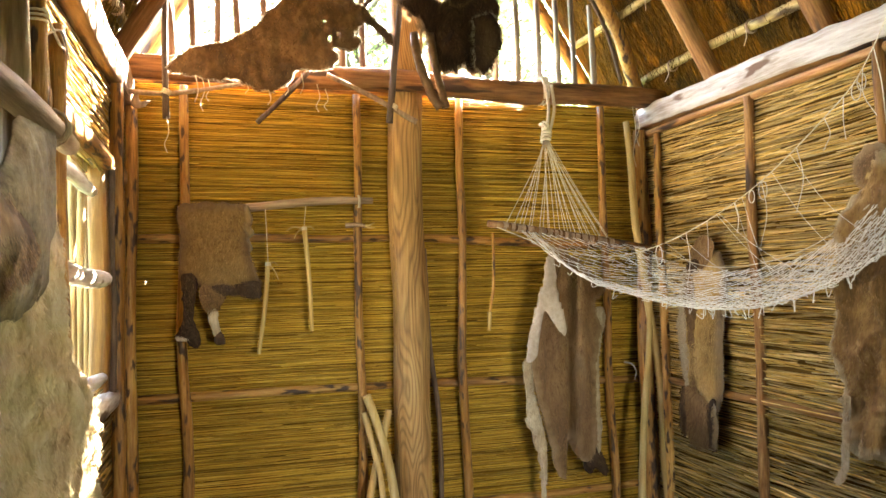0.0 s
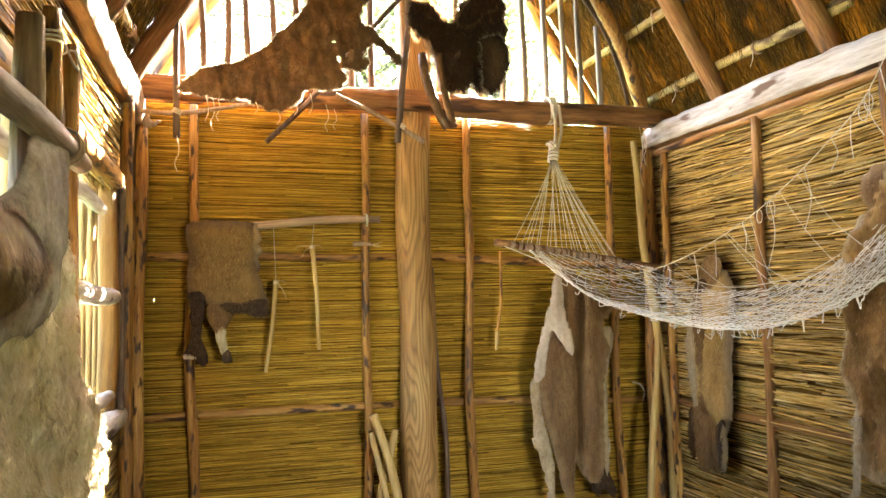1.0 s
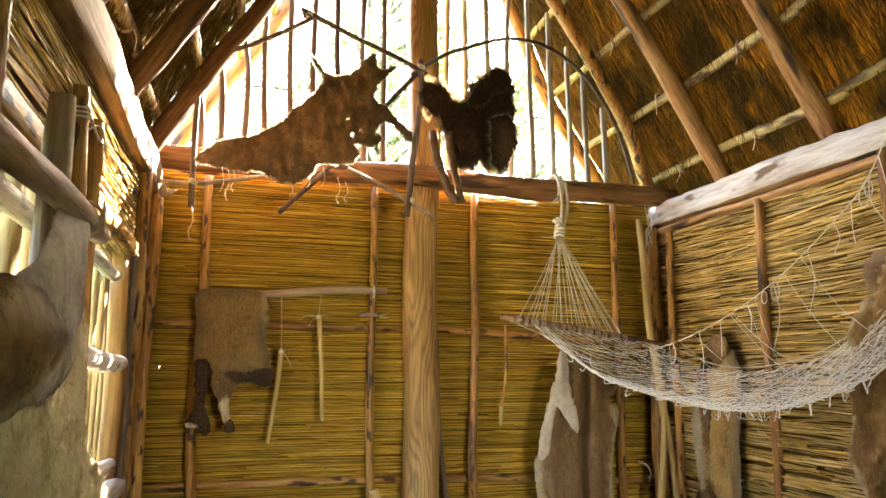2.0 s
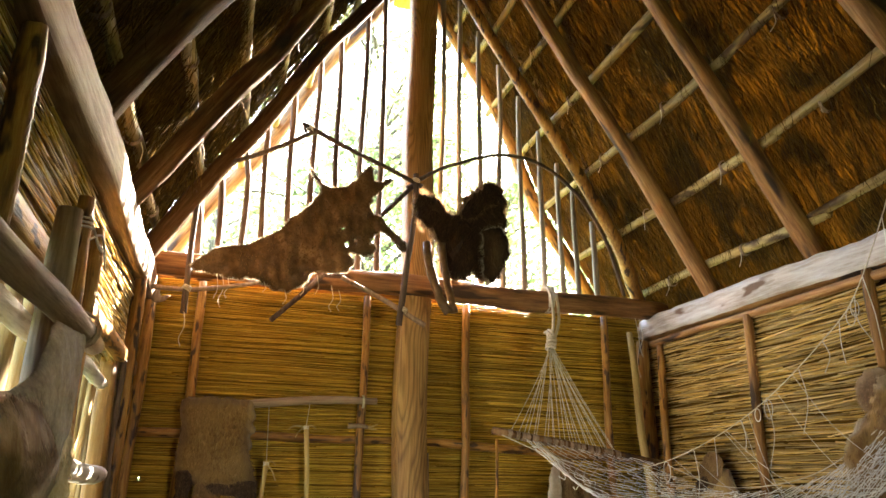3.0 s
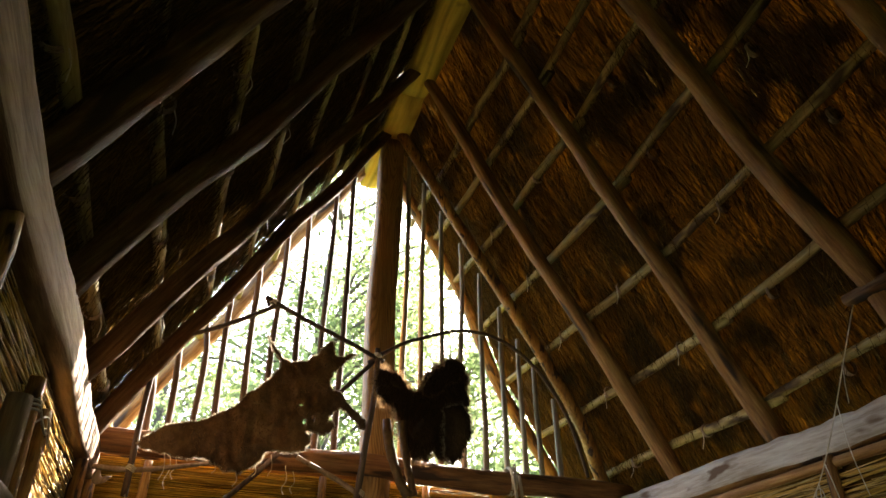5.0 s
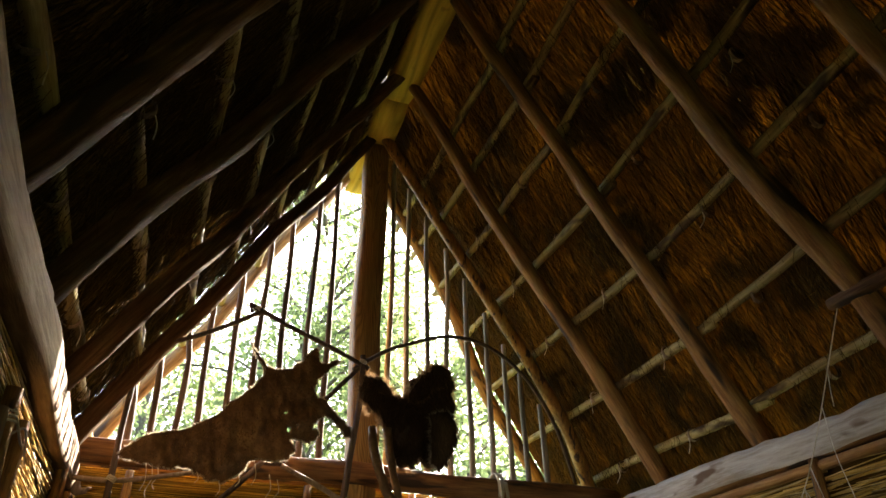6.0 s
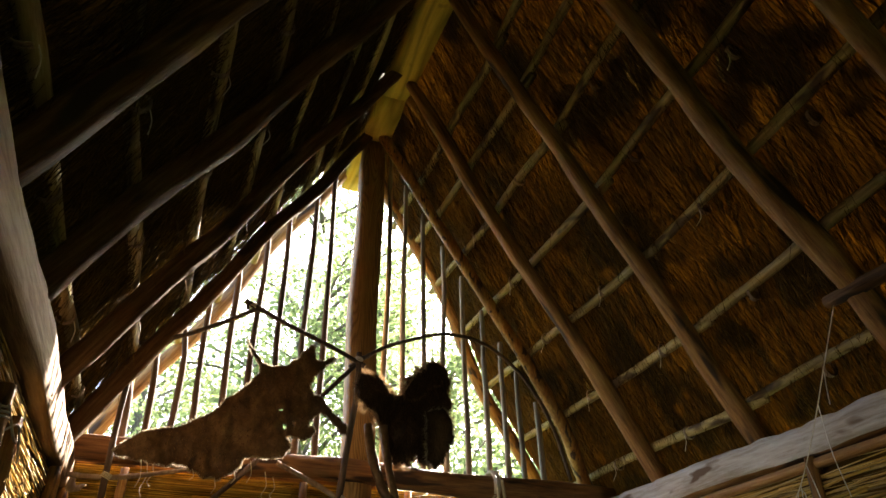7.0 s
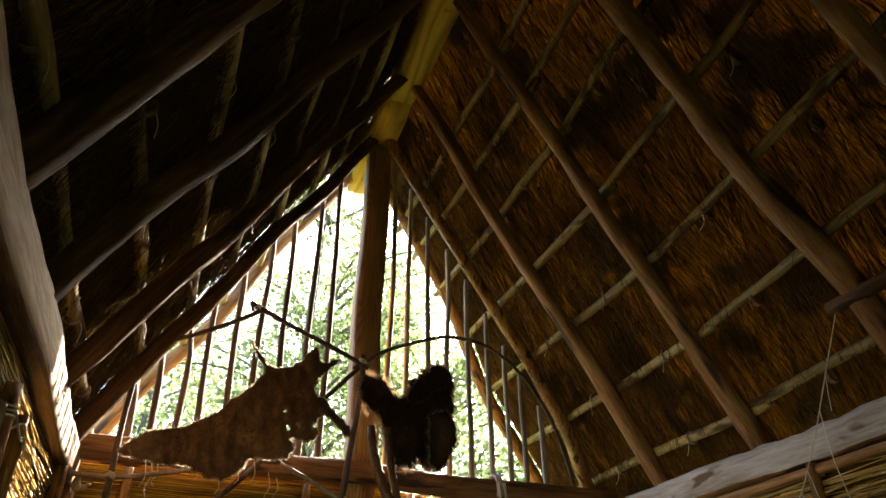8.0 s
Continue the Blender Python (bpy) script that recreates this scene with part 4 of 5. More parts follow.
skin("leg", [(-3.10, 1.0), (-3.06, 1.0), (-3.05, 0.86), (-3.07, 0.76), (-3.11, 0.78), (-3.115, 0.90)], (2.392, 0, 0), MY, Z, M_FUR_DARK, fox, "dark leg", fold=0.005, puff=0.014, fur=500, seed=14.0)
skin("pale_leg_edge", [(-3.065, 0.98), (-3.045, 0.98), (-3.035, 0.88), (-3.05, 0.78), (-3.07, 0.80)], (2.382, 0, 0), MY, Z, M_FUR_TAN, fox, "tan leg edge", fold=0.005, puff=0.008, fur=200, seed=14.5)
skin("head", [(-3.22, 1.72), (-3.17, 1.80), (-3.10, 1.81), (-3.04, 1.76), (-3.08, 1.68), (-3.15, 1.64)], (2.405, 0, 0), MY, Z, M_FUR_FOLD, fox, "brown flattened head", fold=0.01, puff=0.012, fur=900, seed=13.0)
skin("dark_muzzle", [(-3.235, 1.68), (-3.18, 1.70), (-3.15, 1.665), (-3.18, 1.63), (-3.23, 1.64)], (2.392, 0, 0), MY, Z, M_FUR_DARK, fox, "black muzzle", fold=0.006, puff=0.014, fur=300, seed=13.5)
doe = thing("roe_hide", "tan roe deer hide hung by its neck on the side wall", "animal hide", (2.41, 2.1, 0.8))
skin("body", [(-2.19, 2.0), (-2.08, 2.05), (-1.96, 2.0), (-1.80, 1.8), (-1.74, 1.4), (-1.74, 1.1), (-1.85, 0.86), (-2.0, 0.92), (-2.13, 0.93), (-2.25, 0.93), (-2.30, 1.02), (-2.33, 1.16), (-2.365, 1.36), (-2.33, 1.52), (-2.385, 1.57), (-2.35, 1.64), (-2.26, 1.68)],
     (2.40, 0, 0), MY, Z, M_FUR_ROE, doe, fold=0.085, fold_size=13, puff=0.015, fur=14000, fur_len=0.022, seed=15.0)
skin("leg", [(-2.33, 1.12), (-2.30, 1.10), (-2.32, 0.95), (-2.33, 0.86), (-2.37, 0.80), (-2.33, 0.80), (-2.29, 0.88), (-2.28, 1.0), (-2.27, 1.14)], (2.40, 0, 0), MY, Z, M_EDGE, doe, "pale leg edge", fold=0.01, puff=0.006, fur=300, seed=16.0)
skin("head", [(-2.20, 2.0), (-2.16, 2.07), (-2.08, 2.08), (-2.04, 2.02), (-2.10, 1.93), (-2.17, 1.93)], (2.395, 0, 0), MY, Z, M_FUR_BROWN, doe, "brown muzzle", fold=0.01, puff=0.014, fur=700, seed=17.0)

# stretching frame of bent branches before the gable, with a rawhide and a dark fur
rack = thing("stretching_frame", "frame of tied bent branches hung before the open gable", "drying frame", (0.9, 3.5, 2.4))
B = Vector((0.9, 3.5, 2.4))
def at(*p):
    return Vector(p) - B


stick("upright", [at(-0.13, 3.5, 2.38), at(-0.135, 3.5, 2.75), at(-0.125, 3.5, 3.12)], 0.015, 0.012, M_BARK, rack)
stick("top_branch", [at(-0.20, 3.5, 3.10), at(0.04, 3.5, 3.19), at(0.24, 3.5, 3.30), at(0.42, 3.5, 3.42)], 0.012, 0.013, M_BARK, rack)
stick("fork_twig", [at(0.36, 3.5, 3.40), at(0.34, 3.5, 3.45)], 0.009, 0.004, M_BARK, rack)
stick("top_branch", [at(0.34, 3.49, 3.44), at(0.60, 3.49, 3.33), at(0.80, 3.49, 3.255), at(1.0, 3.49, 3.17)], 0.014, 0.012, M_BARK, rack)
stick("arch", [at(0.92, 3.51, 3.16), at(1.08, 3.5, 3.28), at(1.21, 3.5, 3.345), at(1.47, 3.5, 3.435), at(1.73, 3.5, 3.40), at(1.97, 3.52, 3.23), at(2.15, 3.56, 2.98), at(2.26, 3.60, 2.70)], 0.011, 0.010, M_BARK, rack)
stick("upright", [at(0.965, 3.49, 3.24), at(0.965, 3.49, 3.02), at(0.93, 3.49, 2.70), at(0.90, 3.49, 2.40)], 0.015, 0.017, M_BARK, rack)
stick("brace", [at(1.0, 3.515, 3.23), at(0.77, 3.515, 2.96), at(0.47, 3.515, 2.59), at(0.27, 3.515, 2.38)], 0.012, 0.013, M_BARK, rack)
stick("brace", [at(0.60, 3.52, 2.63), at(0.82, 3.51, 2.53), at(1.04, 3.50, 2.41)], 0.012, 0.014, M_GREY, rack)
stick("bottom_branch", [at(-0.30, 3.52, 2.50), at(-0.1, 3.51, 2.50), at(0.21, 3.5, 2.56), at(0.40, 3.49, 2.62)], 0.012, 0.010, M_GREY, rack)
for c in ((0.965, 3.495, 3.20), (-0.13, 3.5, 3.11), (-0.13, 3.5, 2.50), (0.385, 3.495, 3.42), (0.92, 3.495, 2.48)):
    wrap("lashing", at(*c), (0.5, 0, 1), 0.018, 4, 0.003, M_ROPE, rack, "cord lashing")
raw = thing("stretched_rawhide", "brown scraped rawhide stretched on the branch frame", "animal hide", (0.5, 3.45, 2.5))
skin("hide", [(-0.12, 2.60), (0.0, 2.70), (0.19, 2.77), (0.39, 2.95), (0.455, 3.04), (0.425, 3.09), (0.365, 3.19), (0.40, 3.155), (0.49, 3.075), (0.61, 3.11), (0.70, 3.22), (0.732, 3.145), (0.84, 3.175), (0.75, 3.08), (0.715, 2.99), (0.765, 2.945), (0.85, 2.885), (0.93, 2.83), (0.915, 2.785), (0.78, 2.865), (0.72, 2.80), (0.76, 2.78), (0.70, 2.72), (0.62, 2.73), (0.64, 2.68), (0.58, 2.62), (0.45, 2.62), (0.40, 2.55), (0.29, 2.51), (0.19, 2.56), (0.05, 2.56)],
     (0, 3.455, 0), X, Z, M_RAWHIDE, raw, thick=0.005, fold=0.06, fold_size=5, lump=0.009, jitter=0.010, seed=18.0, cell=0.008, fur=5000, fur_len=0.014, fur_mat=M_FUR_FOLD, holes=[(0.605, 2.775, 0.011), (0.645, 2.795, 0.008), (0.58, 2.86, 0.005)], rim=5200, rim_mat=M_HAIR, rim_len=0.016)
for x, z, ln in ((0.32, 2.52, 0.07), (0.40, 2.56, 0.06), (0.22, 2.55, 0.05), (0.47, 2.61, 0.10), (0.0, 2.57, 0.12)):
    cord("lace", [Vector((x - 0.5, 0, z - 2.5)), Vector((x - 0.49, -0.004, z - 2.5 - ln * 0.6)), Vector((x - 0.505, 0, z - 2.5 - ln))], 0.0022, M_ROPE, raw, "loose cord end")
furs = thing("dark_fur_pelt", "shaggy dark brown fur pelt hung on the frame", "animal pelt", (1.2, 3.45, 2.6))
skin("body", [(0.97, 3.10), (1.03, 3.11), (1.085, 3.07), (1.12, 3.02), (1.19, 3.005), (1.225, 3.085), (1.29, 3.155), (1.36, 3.21), (1.42, 3.18), (1.447, 3.10), (1.437, 2.96), (1.465, 2.865), (1.415, 2.80), (1.40, 2.70), (1.36, 2.68), (1.32, 2.71), (1.305, 2.77), (1.25, 2.70), (1.20, 2.655), (1.155, 2.665), (1.125, 2.74), (1.10, 2.81), (1.08, 2.885), (1.03, 2.93), (0.975, 2.97)],
     (0, 3.44, 0), X, Z, M_FUR_DARK, furs, fold=0.06, fold_size=9, puff=0.035, fur=15000, fur_len=0.045, seed=19.0, jitter=0.024, fur_width=0.0018, rim=7000, rim_mat=M_HAIR_BROWN, rim_len=0.05)
skin("shoulder_fur", [(1.20, 3.0), (1.23, 3.08), (1.29, 3.15), (1.36, 3.20), (1.41, 3.17), (1.40, 3.10), (1.33, 3.06), (1.27, 2.99)], (0, 3.40, 0), X, Z, M_FUR_DARK, furs, "shaggy shoulder fur", fold=0.03, puff=0.02, fur=2600, fur_len=0.035, seed=27.0, jitter=0.015, rim=1400, rim_mat=M_HAIR_BROWN, rim_len=0.03)
skin("pale_flank", [(1.33, 2.92), (1.42, 2.95), (1.46, 2.84), (1.42, 2.72), (1.38, 2.66), (1.33, 2.68), (1.32, 2.80)], (0, 3.405, 0), X, Z, M_FLANK, furs, "lighter flank fur", fold=0.02, puff=0.02, fur=2600, fur_len=0.04, seed=20.0, jitter=0.015, rim=900, rim_mat=M_HAIR, rim_len=0.035)
stick("leg", [(-0.18, -0.01, 0.24), (-0.16, -0.02, 0.10), (-0.10, -0.03, -0.07), (-0.055, -0.03, -0.13)], 0.022, 0.026, M_RAWHIDE, furs, "dried brown leg", rough=0.3)
stick("leg", [(-0.10, -0.01, 0.24), (-0.075, -0.03, 0.05), (-0.03, -0.035, -0.13)], 0.022, 0.02, M_RAWHIDE, furs, "dried brown leg", rough=0.3)
cord("string", [(0.17, 0, 0.60), (0.168, 0, 0.72), (0.172, 0.0, 0.84)], 0.003, M_ROPE, furs)

# hammock of knotted cord between the tie beam and the roof
ham = thing("net_hammock", "pale knotted cord hammock with a wooden spreader bar", "hammock", (1.8, 3.0, 1.8))
H = Vector((1.8, 3.0, 1.8))
def hp(*p):
    return Vector(p) - H


SL, SR = hp(1.32, 3.27, 1.885), hp(2.24, 3.27, 1.755)
stick("spreader_bar", [SL, SL.lerp(SR, 0.5) + Vector((0, 0, 0.005)), SR], 0.017, 0.015, M_RAFTER, ham, "dark wooden spreader bar", rough=0.2)
knot = hp(1.705, 3.42, 2.35)
for dx in (-0.016, 0.016):
    cord("rope", [knot + Vector((dx * 0.3, 0, -0.02)), hp(1.775 + dx, 3.50, 2.50), hp(1.80 + dx, 3.575, 2.66)], 0.009, M_ROPE, ham, "twisted hanging rope")
wrap("rope_loop", hp(1.805, 3.665, 2.652), X, 0.064, 2.2, 0.010, M_ROPE, ham, "rope turns round the beam")
wrap("rope_knot", knot, (0.2, 0.1, 1), 0.016, 3.5, 0.009, M_ROPE, ham, "thick knot")
wrap("rope_knot", knot + Vector((-0.01, 0, 0.05)), (1, 0.1, 0.6), 0.014, 1.5, 0.008, M_ROPE, ham)
rnd = random.Random(5)
for k in range(25):
    t = 0.07 + 0.66 * ((k + rnd.uniform(0.0, 0.8)) / 25) ** 0.85
    end = SL.lerp(SR, t)
    cord("clew_string", [knot + Vector((rnd.uniform(-0.012, 0.012), rnd.uniform(-0.012, 0.012), -0.02)), (knot + end) / 2 + Vector((rnd.uniform(-0.008, 0.008), 0.0, -0.012)), end], 0.0017, M_ROPE, ham, steps=4)
    wrap("lashing", end, SR - SL, 0.017, 2.0 + rnd.random() * 2, 0.0028, M_GREY, ham)
EDGE_F = smooth_path([SL, hp(1.60, 3.20, 1.77), hp(1.86, 3.10, 1.715), hp(2.10, 2.95, 1.78), hp(2.27, 2.64, 1.96), hp(2.28, 2.20, 2.20), hp(2.27, 1.98, 2.38), hp(2.25, 1.66, 2.86)], 12)
EDGE_K = smooth_path([SR, hp(2.32, 3.0, 1.66), hp(2.36, 2.7, 1.66), hp(2.37, 2.4, 1.72), hp(2.36, 2.1, 1.86), hp(2.34, 1.8, 2.05), hp(2.32, 1.55, 2.2)], 14)
BELLY = smooth_path([SL.lerp(SR, 0.25), hp(1.66, 3.02, 1.63), hp(1.86, 2.86, 1.53), hp(2.05, 2.70, 1.475), hp(2.17, 2.52, 1.475), hp(2.25, 2.34, 1.52), hp(2.28, 2.13, 1.60), hp(2.29, 1.9, 1.72), hp(2.29, 1.6, 1.9)], 10)


def on(path, t):
    f = max(0.0, min(0.9999, t)) * (len(path) - 1)
    k = int(f)
    return path[k].lerp(path[k + 1], f - k)


def net_point(t, u):
    """t along the hammock, u across: front cord, belly, back cord."""
    a = on(EDGE_F, t * 0.80) if u < 0.5 else None
    b = on(BELLY, t)
    if u < 0.5:
        w = (1 - 2 * u) ** 1.6
        return b.lerp(a, w * 0.62 if t > 0.12 else w)
    w = (2 * u - 1) ** 1.3
    return b.lerp(on(EDGE_K, t), w)


cord("edge_cord", EDGE_F[::4] + [EDGE_F[-1]], 0.0024, M_ROPE, ham, "pale edge cord", steps=6)
cord("edge_cord", EDGE_K[::4] + [EDGE_K[-1]], 0.0024, M_ROPE, ham, "pale edge cord", steps=6)
pieces = []
LANES = 17
for lane in range(LANES):
    for start in (0, 1):
        path = []
        n = 64
        for k in range(n + 1):
            t = k / n
            zig = (k + start) % 2
            u = 0.24 + 0.70 * (lane + 0.15 + zig * 0.9 + 0.35 * noise.noise((k * 0.7, lane * 1.3, start))) / LANES
            p = net_point(t, max(0, min(1, u)))
            p = p + Vector((0.012 * noise.noise((k * 0.5, lane, 1)), 0.02 * noise.noise((k * 0.5, lane, 4)), 0.016 * noise.noise((k * 0.6, lane, 8))))
            path.append(p)
        pieces.append(tube_data(path, 0.0016, 0.0016, 4))
for _ in range(30):
    t = rnd.uniform(0.08, 0.85)
    p = net_point(t, rnd.uniform(0.4, 0.6))
    d = rnd.uniform(0.008, 0.055)
    pieces.append(tube_data(smooth_path([p, p + Vector((rnd.uniform(-0.02, 0.02), 0, -d)), p + Vector((rnd.uniform(-0.04, 0.04), 0, -d * rnd.uniform(0.1, 0.9)))], 5), 0.002, 0.002, 4))
for _ in range(13):
    t = rnd.uniform(0.35, 0.8)
    a, b = on(EDGE_F, t * 0.85), net_point(min(1, t + rnd.uniform(-0.1, 0.1)), rnd.uniform(0.25, 0.6))
    m = (a + b) / 2 + Vector((rnd.uniform(-0.02, 0.02), rnd.uniform(-0.03, 0.03), rnd.uniform(-0.03, 0.0)))
    pieces.append(tube_data(smooth_path([a, m, b], 6), 0.0010, 0.0010, 4))
for t in (0.46, 0.50, 0.55, 0.60, 0.66, 0.71, 0.76, 0.83, 0.86, 0.92, 0.95):
    a = on(EDGE_F, t)
    ln = rnd.uniform(0.10, 0.34)
    pieces.append(tube_data(smooth_path([a, a + Vector((0.01, rnd.uniform(-0.02, 0.02), -ln * 0.5)), a + Vector((0.0, rnd.uniform(-0.05, 0.05), -ln))], 6), 0.0017, 0.0015, 4))
for t in (0.40, 0.58, 0.60, 0.80, 0.82):
    a = on(EDGE_F, t)
    w = rnd.uniform(0.015, 0.03)
    ring = [a + Vector((0.006, math.sin(q * 0.63) * w, -w * 1.6 + math.cos(q * 0.63) * w * 1.6)) for q in range(11)]
    pieces.append(tube_data(smooth_path(ring, 2), 0.0018, 0.0018, 4))
tagged(part_mesh("net", mesh_of("net", pieces), M_NET, ham, "knotted open mesh"), kind="stuff")
side_pole = log("roof_pole", (2.31, 1.72, 2.93), (2.25, 0.2, 2.86), 0.03, 0.028, M_RAFTER)
tagged(side_pole, "dark pole lashed along the rafters", "pole")

# fleece and suede hide on a rail beside the window
rail = thing("hide_rail", "grey peeled rail pole lashed to an upright stake", "rail", (-0.2, 1.5, 0.0))
log("rail_pole", (-0.20, 0.3, 1.955), (-0.20, 1.83, 1.94), 0.031, 0.027, M_GREY, rail, wobble=0.015)
log("stake", (-0.255, 1.62, 0.0), (-0.25, 1.60, 2.19), 0.034, 0.030, M_GREY, rail, wobble=0.02)
wrap("lashing", (0.0, 0.16, 1.945), Y, 0.034, 2.5, 0.0035, M_GREY, rail, "cord lashing", pitch=0.016)
fleece = thing("pale_fleece", "cream sheep fleece hanging beside the window", "fleece", (-0.2, 1.5, 0.5))
skin("fleece", [(0.9, 1.66), (1.30, 1.70), (1.50, 1.80), (1.66, 1.85), (1.77, 1.80), (1.80, 1.72), (1.79, 1.65), (1.83, 1.59), (1.92, 1.48), (2.05, 1.36), (2.11, 1.22), (2.17, 1.05), (2.2, 0.85), (1.95, 0.62), (1.6, 0.55), (1.2, 0.60), (0.9, 0.8), (0.85, 1.5)],
     (-0.225, 0, 0), Y, Z, M_FUR_PALE, fleece, lump=0.024, fold=0.035, fold_size=9, puff=0.016, fur=36000, fur_len=0.026, rim=3500, rim_mat=M_HAIR, rim_len=0.02, seed=22.0, cell=0.014, fur_width=0.0015)
suede = thing("suede_hide", "grey brown suede hide draped over the rail", "animal hide", (-0.2, 1.4, 1.6))
skin("suede_side", [(1.40, 1.90), (1.50, 1.935), (1.62, 1.94), (1.635, 1.89), (1.63, 1.81), (1.62, 1.74), (1.575, 1.68), (1.56, 1.61), (1.4, 1.57), (1.05, 1.56), (1.0, 1.72), (1.2, 1.76), (1.32, 1.82)],
     (-0.195, 0, 0), Y, Z, M_SUEDE, suede, "grey suede side", jitter=0.001, puff=0.02, fold=0.02, fold_size=8, thick=0.012, seed=23.0)
skin("fur_fold", [(1.0, 1.74), (1.2, 1.75), (1.25, 1.745), (1.295, 1.722), (1.315, 1.69), (1.305, 1.65), (1.26, 1.622), (1.18, 1.605), (1.1, 1.59), (0.95, 1.6)],
     (-0.165, 0, 0), Y, Z, M_FUR_FOLD, suede, "brown fur fold", fold=0.02, puff=0.05, fur=7000, fur_len=0.014, seed=24.0, fur_width=0.0012)

# bindings, shards and loose ends
wrap("binding", (-0.318, 2.05, 2.30), Z, 0.026, 3, 0.0035, M_ROPE, wall_west, "pale cord binding", pitch=0.012)
cord("binding", [(-0.295, 2.03, 2.32), (-0.285, 2.16, 2.27), (-0.295, 2.29, 2.30)], 0.004, M_ROPE, wall_west, "pale cord binding")
cord("binding", [(-0.295, 2.05, 2.26), (-0.285, 2.18, 2.31), (-0.29, 2.33, 2.25)], 0.0035, M_ROPE, wall_west, "pale cord binding")
for side in (1, -1):
    for s_up in ((0.05, 0.45, 0.86, 1.25, 1.63) if side > 0 else (0.09, 0.42, 0.78, 1.15)):
        for ya, yb in zip(RAFTERS[side][:4], RAFTERS[side][1:5]):
            yc = (ya + yb) / 2 + random.uniform(-0.12, 0.12)
            wrap("binding", slope_point(side, s_up, yc, 0.072), Y, 0.029, 2.5, 0.0035, M_GREY, roof)
            if random.random() < 0.6:
                a = slope_point(side, s_up, yc, 0.035)
                cord("binding_end", [a, a + Vector((0.01, 0.01, -0.03)), a + Vector((random.uniform(-0.02, 0.02), 0.02, -0.07))], 0.002, M_ROPE, roof)
shard = thing("bark_shard", "curled grey bark shard stuck at the beam end", "bark", (-0.26, 3.60, 2.46))
skin("shard", [(-0.025, 0.01), (0.0, 0.055), (0.012, 0.01), (0.055, 0.02), (0.03, -0.012), (0.0, -0.02), (-0.02, -0.015)], (-0.26, 3.58, 2.46), X, Z, M_GREY, shard, thick=0.004, fold=0.03, seed=40.0)
for x, y, z, ln in ((0.02, 3.60, 2.60, 0.16), (0.045, 3.60, 2.59, 0.10), (0.56, 3.59, 2.58, 0.12), (0.60, 3.59, 2.56, 0.09), (-0.13, 3.49, 2.38, 0.16), (2.36, 3.66, 2.58, 0.34), (2.385, 3.66, 2.56, 0.2)):
    c = cord("cord_end", [(x, y, z + 0.02), (x + 0.012, y - 0.01, z - ln * 0.4), (x - 0.006, y - 0.006, z - ln * 0.75), (x + 0.006, y - 0.01, z - ln)], 0.0022, M_ROPE, None)
    tagged(c, "frayed pale cord end hanging from the beam", "cord", "loose cord ends")
hook = stick("wall_knot", [(2.30, 3.74, 1.13), (2.325, 3.70, 1.12), (2.345, 3.69, 1.08), (2.34, 3.70, 1.03)], 0.006, 0.004, M_PALE, sides=6)
tagged(hook, "small pale twisted root hanging on the wall", "root")

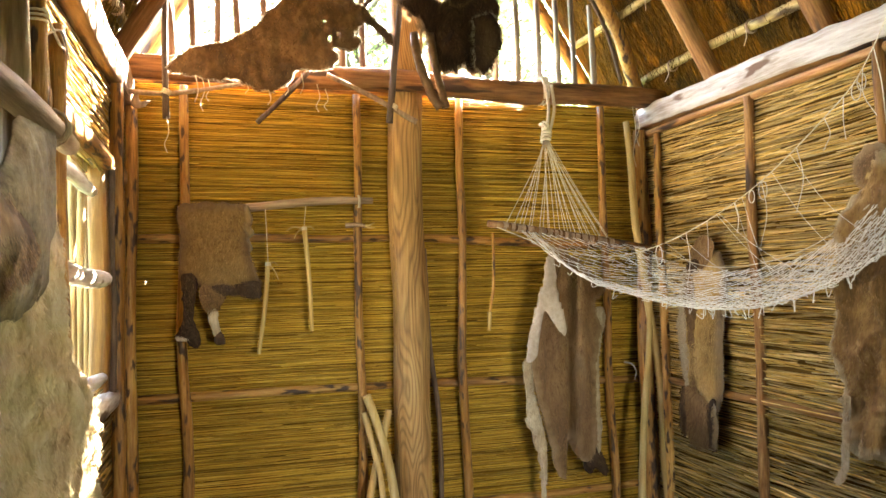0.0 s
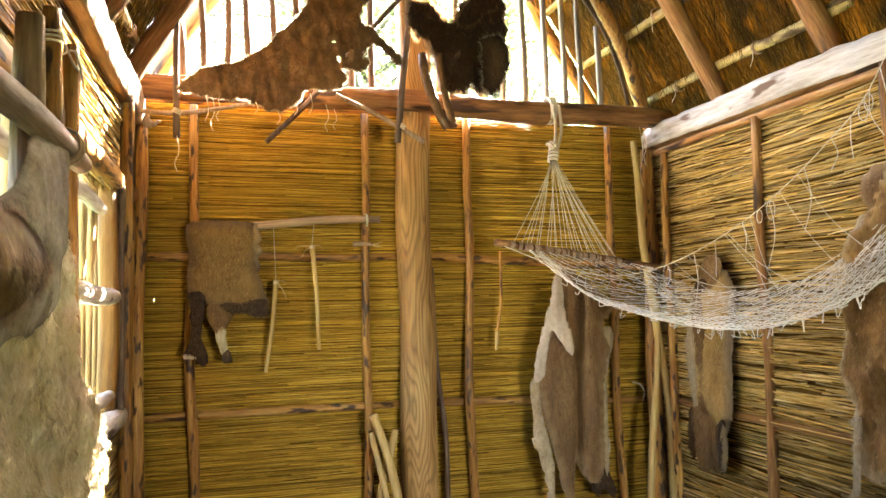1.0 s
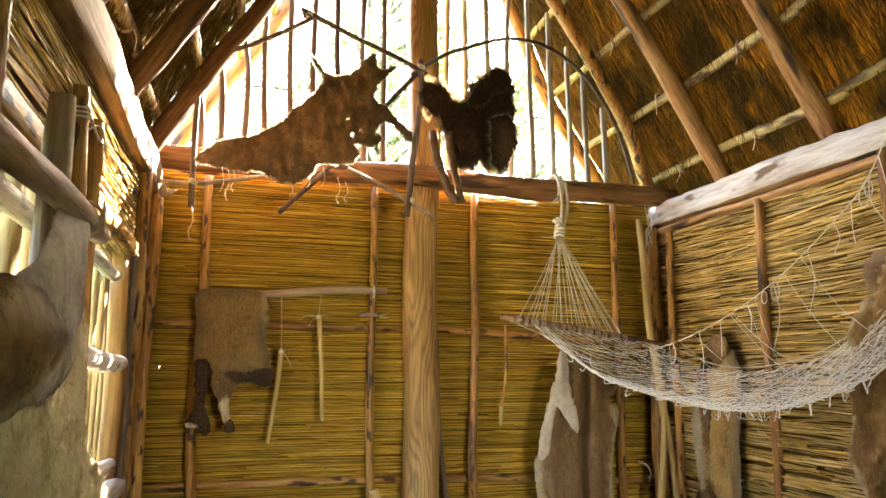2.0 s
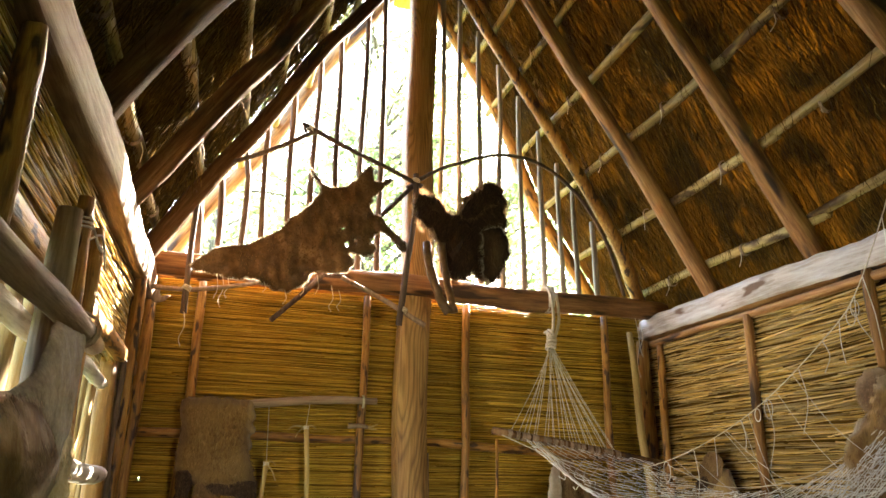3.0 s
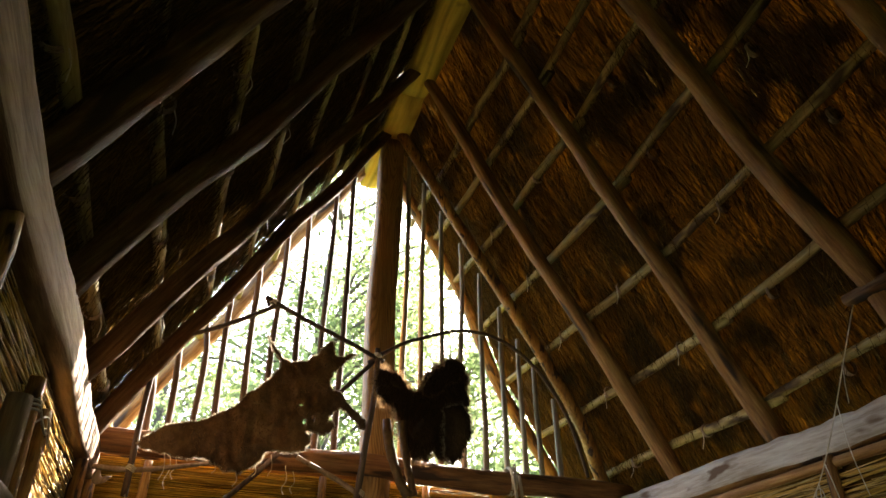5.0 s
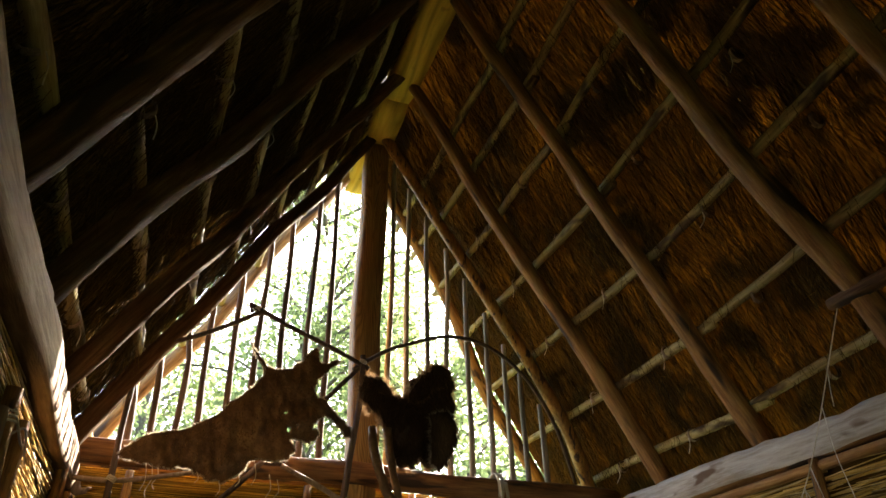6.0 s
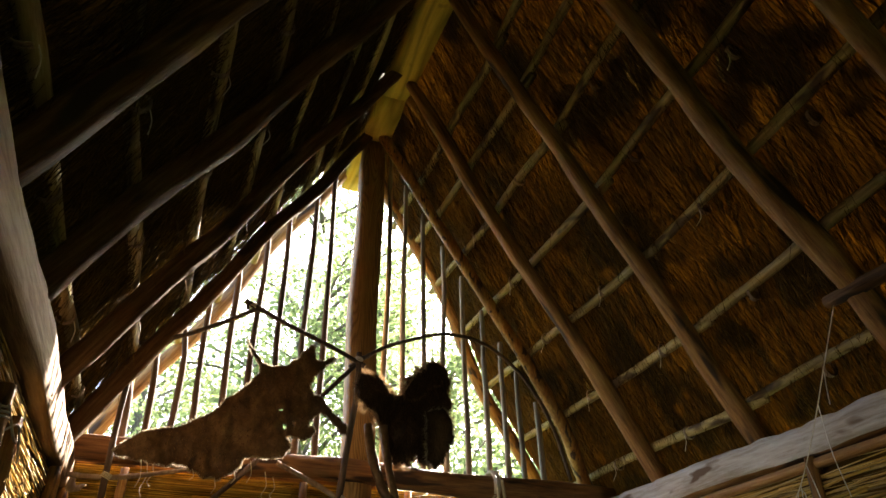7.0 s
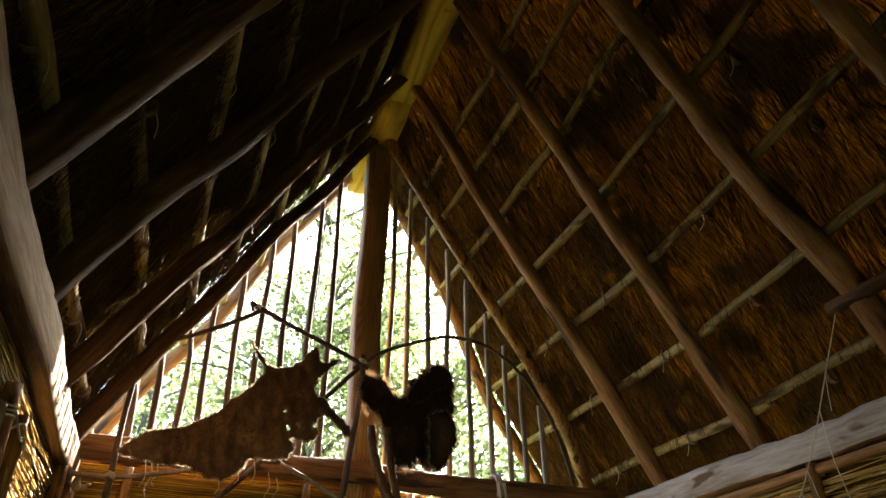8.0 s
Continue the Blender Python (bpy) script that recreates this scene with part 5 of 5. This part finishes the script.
# ---- trees beyond the gable ----
def tree(x, y, height, spread, leaves, seed, low=2.0):
    rnd = random.Random(seed)
    t = thing("broadleaf_tree", "leafy green broadleaf tree in bright backlight", "tree", (x, y, -0.06), group="trees behind the hut")
    pieces = [tube_data(smooth_path([(0, 0, 0), (rnd.uniform(-0.2, 0.2), 0.1, height * 0.3), (rnd.uniform(-0.3, 0.3), 0, height * 0.62), (rnd.uniform(-0.4, 0.4), 0, height * 0.95)], 6), 0.20, 0.03, 9, 0.15, seed)]
    tips = []
    for k in range(34):
        z = rnd.uniform(low, height * 0.92)
        a = rnd.uniform(0, 6.283)
        ln = spread * rnd.uniform(0.45, 1.0) * (1 - 0.55 * abs(z / height - 0.5) * 1.2)
        p0 = Vector((0, 0, z * 0.9))
        p2 = Vector((math.cos(a) * ln, math.sin(a) * ln, z + rnd.uniform(-0.1, 0.25) * ln))
        p1 = p0.lerp(p2, 0.5) + Vector((0, 0, 0.15 * ln))
        pieces.append(tube_data(smooth_path([p0, p1, p2], 5), 0.045, 0.008, 5))
        tips += [p0.lerp(p2, f) + Vector((0, 0, 0.1)) for f in (0.45, 0.6, 0.75, 0.88, 1.0)]
        for _ in range(3):
            q = p1.lerp(p2, rnd.random())
            e = q + Vector((rnd.uniform(-1, 1), rnd.uniform(-1, 1), rnd.uniform(-0.4, 0.7))) * 0.3 * spread
            pieces.append(tube_data(smooth_path([q, q.lerp(e, 0.5) + Vector((0, 0, 0.05)), e], 3), 0.014, 0.004, 4))
            tips += [e, q.lerp(e, 0.6)]
    part_mesh("trunk", mesh_of("trunk", pieces), M_TRUNK, t)
    verts, faces = [], []
    for _ in range(int(leaves * 0.85)):
        c = tips[rnd.randrange(len(tips))] + Vector((rnd.gauss(0, 0.28), rnd.gauss(0, 0.28), rnd.gauss(0, 0.2)))
        way = Vector((rnd.gauss(0, 1), rnd.gauss(0, 1), rnd.gauss(-0.3, 0.5))).normalized()
        sd = way.orthogonal().normalized()
        sd = Matrix.Rotation(rnd.uniform(0, 6.28), 3, way) @ sd
        ln, w = rnd.uniform(0.07, 0.14), rnd.uniform(0.026, 0.05)
        k = len(verts)
        verts += [c, c + way * ln * 0.5 + sd * w, c + way * ln, c + way * ln * 0.5 - sd * w]
        faces += [(k, k + 1, k + 2), (k, k + 2, k + 3)]
    me = bpy.data.meshes.new("crown")
    me.from_pydata([tuple(v) for v in verts], [], faces)
    me.update()
    tagged(part_mesh("crown", me, M_LEAF, t, smooth=False), kind="stuff")


for x, y, h, sp, lv, sd in ((2.3, 12.5, 12.4, 3.7, 24000, 31), (5.2, 14.0, 9.0, 3.2, 17000, 32), (4.6, 11.0, 5.4, 2.4, 9000, 38), (-2.6, 13.5, 5.2, 2.6, 7000, 33), (3.4, 19.0, 13.0, 4.2, 12000, 34), (-6.5, 20.0, 6.0, 3.2, 9000, 35), (9.5, 17.5, 7.0, 3.2, 14000, 36), (-0.4, 16.5, 11.5, 3.4, 18000, 37)):
    tree(x, y, h, sp, lv, sd)
